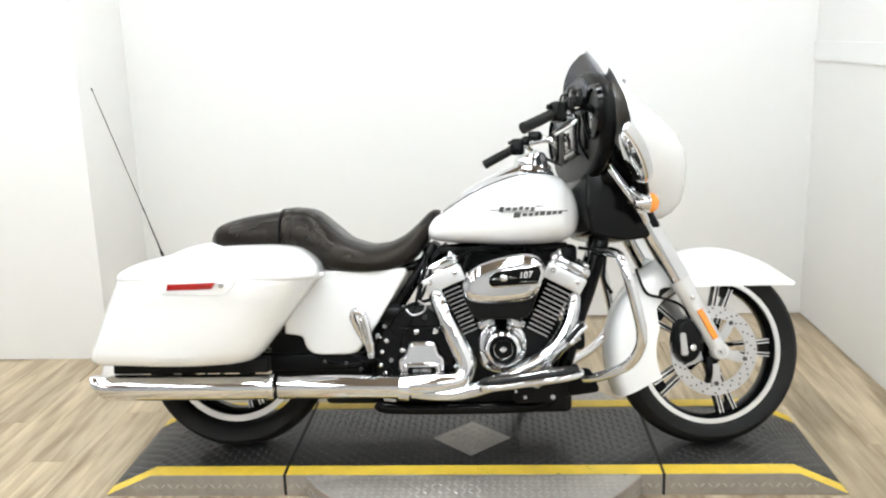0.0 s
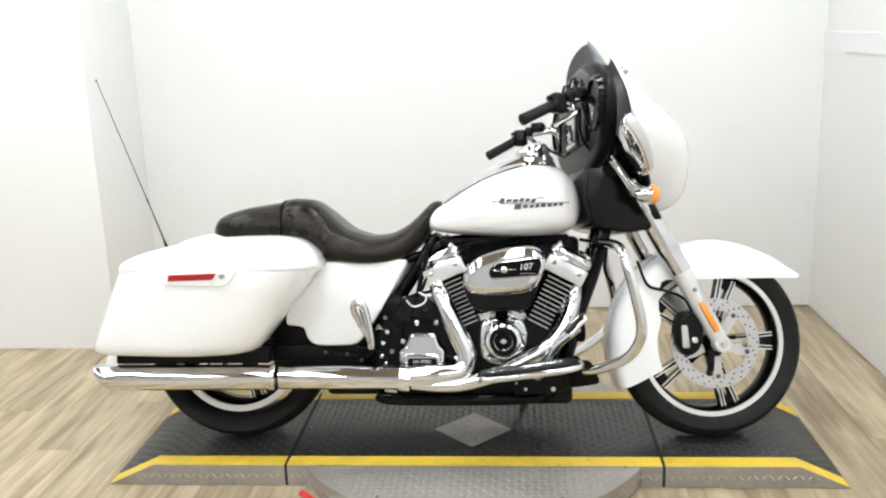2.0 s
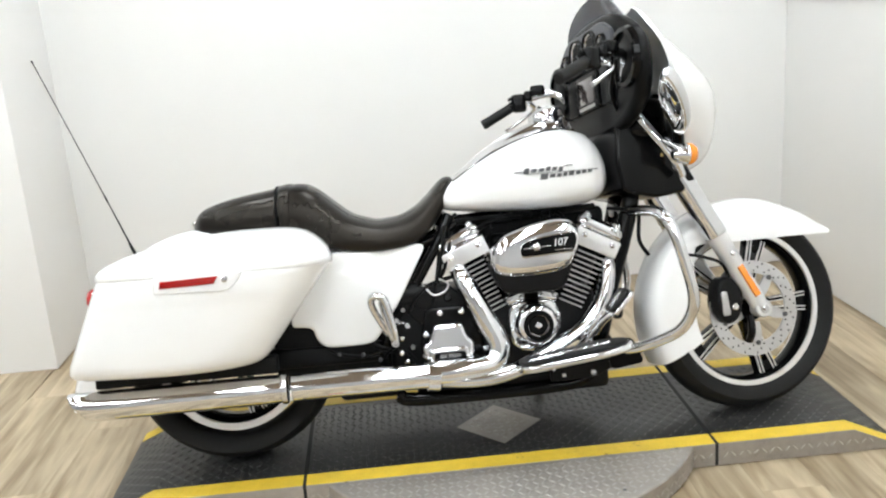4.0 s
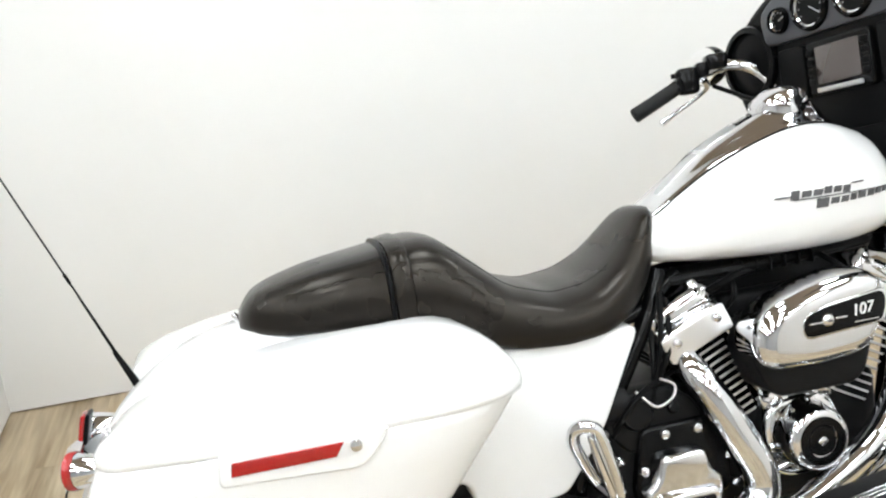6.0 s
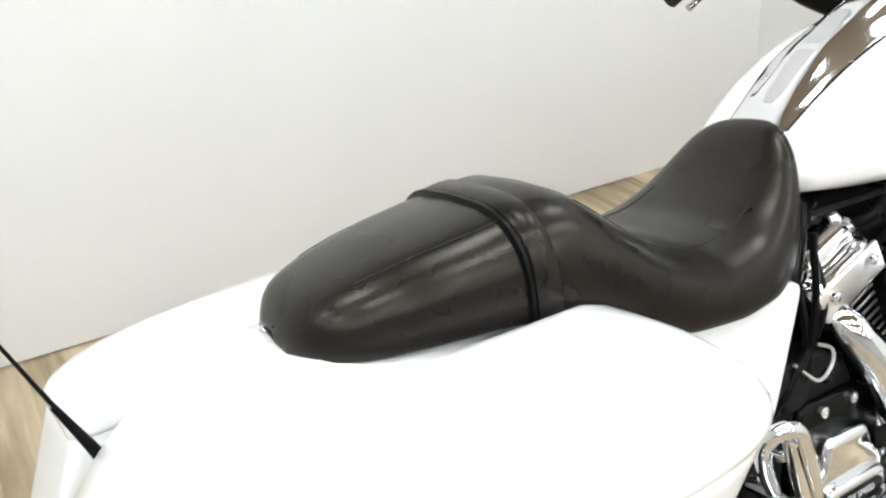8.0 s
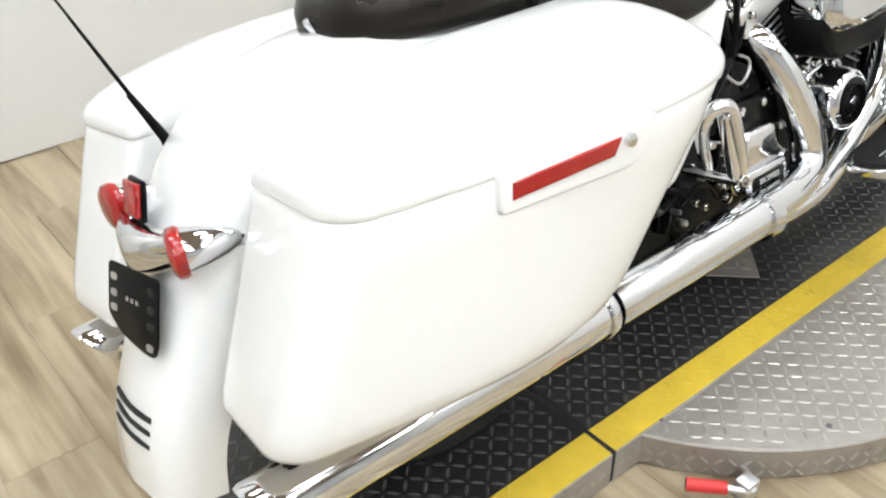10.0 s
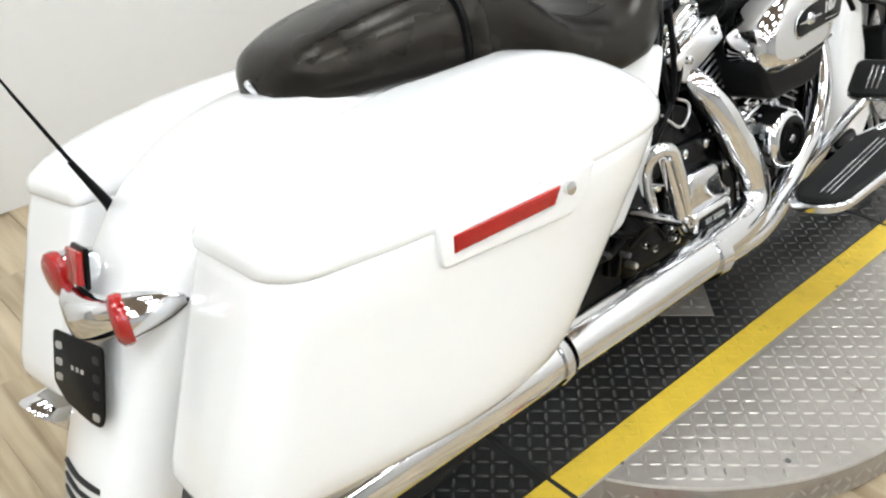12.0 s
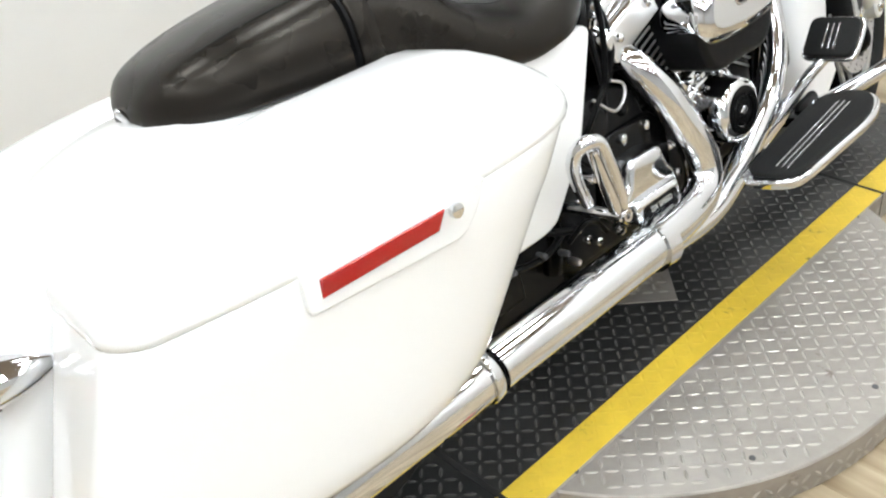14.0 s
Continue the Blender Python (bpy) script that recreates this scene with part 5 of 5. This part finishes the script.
inner = part("inner_fairing", steered(slab(rounded(wing, 0.03, 3), 1.238, 1.186, "u", 0.022, 5)), BLACK_PLASTIC, fairing, "black inner fairing with gauges and speakers")
dash = rounded([(-0.205, 1.115), (0.205, 1.115), (0.215, 1.19), (0.14, 1.232), (-0.14, 1.232), (-0.215, 1.19)], 0.025, 4)
part("gauge_panel", steered(slab(dash, 1.190, 1.172, "u", 0.006)), GREY_PANEL, fairing, "dark grey gauge panel")
for v, r in ((0.150, 0.024), (0.058, 0.042), (-0.058, 0.042), (-0.150, 0.024)):
    c = (1.172, v, 1.164 + (0.008 if r > 0.03 else 0))
    part("gauge_hood", steered(turned([(r * 0.98, -0.01), (r, 0.010), (r * 1.08, 0.013), (r * 1.2, 0.006), (r * 1.24, -0.004)], c, (-1, 0, 0), 36, closed=True)), BLACK_GLOSS, fairing, "deep black gauge hood")
    part("gauge_rim", steered(turned([(r * 0.86, 0.001), (r * 0.88, 0.004), (r * 0.97, 0.006), (r * 0.985, 0.001)], c, (-1, 0, 0), 36, closed=True)), CHROME, fairing, "chrome gauge rim")
    part("gauge_face", steered(turned([(0, 0.002), (r, 0.002), (r, -0.004)], c, (-1, 0, 0), 32)), BLACK_PLASTIC, fairing)
    a = radians(215 if r > 0.03 else 160)
    part("gauge_needle", steered(tube([(c[0] - 0.004, v, c[2]), (c[0] - 0.004, v + 0.8 * r * math.cos(a), c[2] + 0.8 * r * math.sin(a))], 0.0011, 6, smooth=False)), SATIN_METAL, fairing)
    for k in range(9):
        a = radians(-30 + 30 * k)
        part("gauge_tick", steered(block((c[0] - 0.0026, v + 0.72 * r * math.cos(a), c[2] + 0.72 * r * math.sin(a)), (0.001, 0.0022, 0.0022), 0.0003)), SATIN_METAL, fairing)
for s in (-1, 1):
    c = (1.184, s * 0.272, 1.092)
    part("speaker_rim", steered(turned([(0.070, -0.004), (0.072, 0.012), (0.084, 0.010), (0.090, -0.006)], c, (-1, 0, 0), 44, closed=True)), BLACK_GLOSS, fairing)
    part("speaker_grille", steered(turned([(0, 0.006), (0.04, 0.005), (0.071, 0.0), (0.071, -0.004)], c, (-1, 0, 0), 40)), BLACK_PLASTIC, fairing, "round black speaker grille")
bezel = part("radio_bezel", steered(slab(rounded([(-0.085, 0.985), (0.085, 0.985), (0.085, 1.100), (-0.085, 1.100)], 0.012, 4), 1.190, 1.168, "u", 0.006)), BLACK_GLOSS, fairing, "gloss black radio surround")
part("display_foot", steered(block((1.166, 0, 0.996), (0.006, 0.12, 0.010), 0.002)), SATIN_METAL, bezel, "bright strip under the display")
part("display", steered(slab(rounded([(-0.058, 1.008), (0.058, 1.008), (0.058, 1.086), (-0.058, 1.086)], 0.005, 3), 1.170, 1.1665, "u", 0.001)), SCREEN, bezel, "dark display screen")
for s in (-1, 1):
    for k in range(4):
        part("radio_button", steered(block((1.1665, s * 0.072, 1.016 + 0.02 * k), (0.004, 0.018, 0.013), 0.0015)), BLACK_PLASTIC, bezel)
    part("storage_panel", steered(slab(rounded([(s * 0.098, 0.985), (s * 0.178, 0.985), (s * 0.172, 1.100), (s * 0.098, 1.100)], 0.01, 3), 1.190, 1.173, "u", 0.004)), BLACK_PLASTIC, fairing)
for s in (-1, 1):
    rim = [(back - 0.008, s * (half - 0.012), w) for w, back, ahead, half in FAIR[1:6]]
    part("fairing_rim", steered(tube(rim, [0.012, 0.016, 0.018, 0.018, 0.012], 14, 4)), BLACK_GLOSS, fairing, "black rubber-edged fairing rim")
# smoked windshield
rows = []
for k, w in enumerate(np.linspace(1.225, 1.352, 13)):
    half = 0.030 + 0.195 * (1 - (k / 12) ** 2.0) ** 0.75
    back = 1.315 - 0.075 * k / 12
    line = [(back - 0.095 * (abs(x) ** 1.8) * (half / 0.235), half * x) for x in np.linspace(-1, 1, 21)]
    rows.append([(u, v, w - 0.028 * abs(v / 0.235) ** 2) for u, v in line] + [(u - 0.004, v, w - 0.028 * abs(v / 0.235) ** 2) for u, v in reversed(line)])
part("windshield", steered(loft(rows)), SMOKED, fairing, "short smoked windshield", 60)
part("windshield_trim", steered(tube([(1.305, -0.20, 1.205), (1.322, -0.1, 1.238), (1.326, 0, 1.246), (1.322, 0.1, 1.238), (1.305, 0.20, 1.205)], 0.007, 10)), CHROME, fairing, "chrome windshield trim")
for v in (-0.1, 0.0, 0.1):
    part("trim_screw", steered(bolt((1.326 - 0.5 * v * v, v, 1.25 - 1.0 * v * v), 0.009, 0.006, (0.4, 0, 0.9))), CHROME, fairing)
cowl = rounded([(1.195, 0.715), (1.180, 0.80), (1.190, 0.955), (1.285, 1.02), (1.345, 0.91), (1.435, 0.735), (1.39, 0.70), (1.30, 0.69)], 0.014, 4)
part("fork_shroud", steered(slab(cowl, -0.150, 0.150, "v", 0.012, 4)), BLACK_GLOSS, fairing, "black shroud round the steering head")
part("lower_trim", steered(slab(rounded([(1.255, 0.955), (1.285, 0.975), (1.43, 0.735), (1.40, 0.725)], 0.008, 3), -0.155, -0.10, "v", 0.008)), BLACK_GLOSS, fairing)
part("fairing_bracket", steered(block((1.29, 0, 0.93), (0.12, 0.36, 0.12), 0.03)), BLACK_GLOSS, fairing)
# headlamp at the nose
part("headlamp", steered(turned([(0, 0.06), (0.05, 0.052), (0.08, 0.03), (0.09, 0.012), (0.098, 0.008), (0.1, -0.02), (0.09, -0.1)], (1.50, 0, 0.945), (1, 0, 0.08), 40)), CHROME, fairing, "round chrome headlamp")

# mirrors
up = Vector((-0.106, -0.170, 0.201)).normalized()
out = Vector((-0.62, -0.62, -0.35))
out = (out - up * out.dot(up)).normalized()
mm = Matrix((out, up.cross(out), up)).transposed().to_4x4()
mm.translation = (1.340, -0.325, 0.962)
for s in (-1, 1):
    place = (lambda bm: bm) if s < 0 else (lambda bm: steered(mirrored(moved(bm, STEERED.inverted()))))
    oval = [(0.036 * math.cos(a), 0.118 * math.sin(a)) for a in np.linspace(0, 2 * math.pi, 36, endpoint=False)]
    if s > 0:
        left = Matrix.Translation((1.165, 0.525, 1.092)) @ Matrix.Rotation(radians(10), 4, "Z") @ Matrix.Rotation(radians(8), 4, "Y")
        oval = [(0.068 * math.cos(a), 0.052 * math.sin(a)) for a in np.linspace(0, 2 * math.pi, 36, endpoint=False)]
        shell = part("mirror", moved(slab(oval, 0.0, 0.04, "u", 0.02, 5), left), BLACK_GLOSS, bike, "oval mirror on the fairing")
        part("mirror_glass", moved(slab([(v * 0.93, w * 0.92) for v, w in oval], 0.001, -0.003, "u", 0.001), left), MIRROR, shell)
        part("mirror_stalk", tube([(1.20, 0.50, 1.085), (1.24, 0.36, 1.06)], 0.016, 12, smooth=False), BLACK_GLOSS, shell)
        continue
    shell = part("mirror", place(moved(slab(oval, 0.004, -0.05, "u", 0.024, 5), mm)), CHROME, bike, "oval chrome mirror on the fairing")
    part("mirror_glass", place(moved(slab([(v * 0.85, w * 0.9) for v, w in oval], 0.003, 0.0065, "u", 0.001), mm)), MIRROR, shell)
    part("mirror_stalk", place(tube([(1.38, -0.27, 0.95), (1.43, -0.22, 0.94)], 0.016, 12, smooth=False)), CHROME, shell)

# front turn signals
for s in (-1, 1):
    sig = part("front_turn_signal", steered(turned([(0, -0.046), (0.012, -0.044), (0.022, -0.03), (0.029, -0.010), (0.032, 0.0), (0.032, 0.006)], (1.358, s * 0.245, 0.806), (1, 0, 0), 32)), CHROME, bike, "chrome bullet turn signal with an amber lens")
    part("signal_lens", steered(turned([(0, 0.034), (0.016, 0.032), (0.027, 0.024), (0.0325, 0.012), (0.0325, 0.0)], (1.358, s * 0.245, 0.806), (1, 0, 0), 32)), AMBER_LENS, sig, "amber lens")
    part("signal_arm", steered(tube([(1.33, s * 0.12, 0.80), (1.325, s * 0.17, 0.84), (1.31, s * 0.21, 0.855), (1.335, s * 0.26, 0.82)], 0.011, 12)), CHROME, sig)
    part("arm_strut", steered(tube([(1.255, s * 0.17, 0.935), (1.30, s * 0.19, 0.86), (1.345, s * 0.20, 0.79), (1.37, s * 0.18, 0.75)], 0.014, 12)), CHROME, sig)

# -- handlebar --
bar_line = [(1.235, 0.0, 0.99), (1.232, 0.08, 0.992), (1.215, 0.15, 1.003), (1.198, 0.212, 1.032), (1.186, 0.262, 1.078), (1.158, 0.298, 1.10), (1.10, 0.322, 1.094), (1.03, 0.347, 1.068), (0.945, 0.386, 1.024)]
handlebar = part("handlebar", steered(tube(bar_line, 0.0135, 14)), CHROME, bike, "chrome handlebar with black rubber grips")
part("bar_side", steered(mirrored(tube(bar_line, 0.0135, 14))), CHROME, handlebar)
part("riser", steered(join(block((1.237, 0.05, 0.965), (0.05, 0.035, 0.06), 0.008), block((1.237, -0.05, 0.965), (0.05, 0.035, 0.06), 0.008), block((1.237, 0, 1.0), (0.05, 0.15, 0.018), 0.006))), CHROME, handlebar)
for s in (-1, 1):
    m = steered if s > 0 else (lambda bm: steered(mirrored(bm)))
    a, b = Vector((0.930, 0.393, 1.017)), Vector((1.03, 0.347, 1.068))
    d = (b - a).normalized()
    part("grip", m(tube([a, a + d * 0.006, a + d * 0.012, b - d * 0.006, b], [0.014, 0.0185, 0.0175, 0.0165, 0.019], 20, 3)), RUBBER, handlebar, "black rubber grip")
    part("switch_pod", m(join(block((1.052, 0.338, 1.078), (0.052, 0.045, 0.062), 0.012, Matrix.Rotation(-0.43, 4, "Z")), block((1.085, 0.326, 1.098), (0.03, 0.05, 0.035), 0.008, Matrix.Rotation(-0.43, 4, "Z")))), BLACK_GLOSS, handlebar, "black switch housing")
    for i in range(2):
        for j in range(3):
            part("switch", m(block((1.023 - 0.002 * i, 0.330 + 0.016 * i, 1.060 + 0.017 * j), (0.01, 0.012, 0.012), 0.003)), BLACK_PLASTIC, handlebar)
    part("lever", m(tube([(1.085, 0.322, 1.075), (1.108, 0.345, 1.060), (1.095, 0.375, 1.040), (1.05, 0.402, 1.012), (1.018, 0.416, 0.994)], [0.009, 0.008, 0.006, 0.0055, 0.008], 10)), CHROME, handlebar, "chrome hand lever")
    part("reservoir", m(block((1.115, 0.310, 1.112), (0.05, 0.055, 0.036), 0.008, Matrix.Rotation(-0.43, 4, "Z"))), BLACK_GLOSS, handlebar)

for k, pts in enumerate(([(1.12, -0.335, 1.06), (1.14, -0.25, 1.00), (1.19, -0.17, 0.955), (1.235, -0.12, 0.90), (1.245, -0.115, 0.84)], [(1.13, -0.325, 1.08), (1.17, -0.23, 1.04), (1.215, -0.16, 0.98), (1.26, -0.13, 0.91)],
                         [(1.12, 0.335, 1.06), (1.16, 0.25, 1.01), (1.21, 0.15, 0.965), (1.24, 0.11, 0.90)])):
    part("control_hose", steered(tube(pts, 0.0055, 10)), BLACK_PLASTIC, handlebar)

# -- tail: signals, plate bracket, antenna --
AIM = {-1: -0.30, 1: 0.04}
LENS = {-1: (-0.381, -0.104, 0.540), 1: (-0.386, 0.088, 0.556)}
tail = part("signal_bar", tube([(-0.320, -0.112, 0.546), (-0.352, -0.092, 0.542), (-0.384, -0.045, 0.536), (-0.394, 0, 0.535), (-0.384, 0.045, 0.541), (-0.352, 0.08, 0.550), (-0.325, 0.10, 0.556)], [0.008, 0.014, 0.014, 0.014, 0.014, 0.014, 0.008], 14), CHROME, bike, "chrome rear turn signal bar")
for s in (-1, 1):
    part("signal_shell", turned([(0, 0.082), (0.008, 0.079), (0.018, 0.060), (0.026, 0.034), (0.030, 0.012), (0.030, 0.002)], LENS[s], (1, AIM[s], 0), 32), CHROME, tail, "chrome bullet shell")
    part("signal_lens", turned([(0, -0.011), (0.016, -0.0105), (0.026, -0.009), (0.0325, -0.004), (0.0335, 0.004), (0.0315, 0.010)], LENS[s], (1, AIM[s], 0), 32), RED_LENS, tail, "round red lens")
    tip = Vector(LENS[s]) + Vector((1, AIM[s], 0)).normalized() * 0.078
    part("shell_screw", turned([(0, 0.003), (0.005, 0.003), (0.006, 0)], tip, (0, s, 0.3), 12), DARK_GAP, tail)
# the smooth saddle-shaped lamp housing between the lenses
rings = []
for v in np.linspace(-0.078, 0.078, 17):
    k = abs(v) / 0.078
    u, w, low = -0.412 + 0.040 * k ** 2, 0.541 + 0.05 * v, 0.046 - 0.018 * k ** 2
    rings.append([Vector(p) for p in ((u + 0.034, v, w + 0.010), (u + 0.014, v, w + 0.013), (u + 0.004, v, w + 0.010), (u - 0.001, v, w + 0.002), (u - 0.003, v, w - low * 0.45), (u - 0.002, v, w - low * 0.8), (u + 0.003, v, w - low), (u + 0.012, v, w - low - 0.003), (u + 0.034, v, w - low))])
part("plate_lamp", loft(rings), CHROME, tail, "smooth chrome plate lamp housing", 60)
part("rear_reflector", block((-0.378, 0.018, 0.582), (0.010, 0.045, 0.045), 0.003, Matrix.Rotation(0.25, 4, "Y")), RED_LENS, tail, "square red reflector")
part("reflector_back", block((-0.371, 0.018, 0.579), (0.008, 0.05, 0.055), 0.003, Matrix.Rotation(0.25, 4, "Y")), BLACK_PLASTIC, tail)
plate_m = Matrix.Translation((-0.424, -0.012, 0.458)) @ Matrix.Rotation(radians(8), 4, "Z") @ Matrix.Rotation(radians(18), 4, "Y") @ Matrix.Diagonal((1, 1.05, 0.84, 1))
bracket = part("plate_bracket", moved(slab(rounded([(-0.062, 0.055), (0.062, 0.055), (0.062, -0.03), (0.03, -0.055), (-0.03, -0.07), (-0.055, -0.07), (-0.062, -0.05)], 0.01, 4), 0.0, -0.003, "u", 0.001), plate_m), BLACK_PLASTIC, tail, "black slotted plate bracket")
for v, w in ((-0.046, 0.032), (-0.046, 0.004), (-0.046, -0.022), (0.046, 0.032), (0.046, 0.006), (0.046, -0.018), (-0.044, -0.056)):
    part("slot", moved(slab(rounded([(v - 0.008, w - 0.006), (v + 0.008, w - 0.006), (v + 0.008, w + 0.006), (v - 0.008, w + 0.006)], 0.005, 3), -0.002, -0.0042, "u", 0.0005), plate_m), SATIN_METAL if v > 0 or w < -0.05 else DARK_GAP, bracket)
for k in range(3):
    part("mark_bar", moved(block((-0.0035, -0.012 + 0.012 * k, 0.005), (0.001, 0.006, 0.007), 0.0003), plate_m), SATIN_METAL, bracket)
antenna = part("antenna", tube([(-0.285, 0.10, 0.612), (-0.290, 0.10, 0.628), (-0.318, 0.10, 0.692)], [0.008, 0.0075, 0.0045], 12, 4), BLACK_PLASTIC, bike, "black whip antenna on the rear fender")
part("whip", tube([(-0.316, 0.10, 0.690), (-0.36, 0.10, 0.80), (-0.375, 0.10, 0.838), (-0.556, 0.10, 1.285)], [0.0032, 0.0022, 0.0018, 0.0016], 8, 4), BLACK_PLASTIC, antenna)
part("whip_joint", tube([(-0.372, 0.10, 0.83), (-0.380, 0.10, 0.85)], 0.0032, 8, smooth=False), BLACK_PLASTIC, antenna)
part("whip_tip", turned([(0, 0.004), (0.003, 0.003), (0.003, -0.006)], (-0.557, 0.10, 1.287), (-0.37, 0, 0.93), 10), BLACK_PLASTIC, antenna)


# ---- floor planks ----
PLANK_W, PLANK_L = 0.178, 1.22
plank_mesh = None
for i in range(-16, 15):
    off = (i * 0.437) % PLANK_L
    for j in range(-3, 3):
        x, y = i * PLANK_W, j * PLANK_L + off
        if not (-3.0 < x < RIGHT - 0.1 and y + PLANK_L / 2 > -2.4 and y + PLANK_L / 2 < BACK + 0.1):
            continue
        if plank_mesh is None:
            plank = link("plank", slab([(-PLANK_W / 2 + 0.00025, -PLANK_L / 2 + 0.00025), (PLANK_W / 2 - 0.00025, -PLANK_L / 2 + 0.00025), (PLANK_W / 2 - 0.00025, PLANK_L / 2 - 0.00025), (-PLANK_W / 2 + 0.00025, PLANK_L / 2 - 0.00025)], -0.0055, 0.0, "w", 0.0004, 1), WOOD)
            plank_mesh = plank.data
        else:
            plank = new("plank", plank_mesh)
        plank.parent = floor
        plank.location = (x, y, 0)
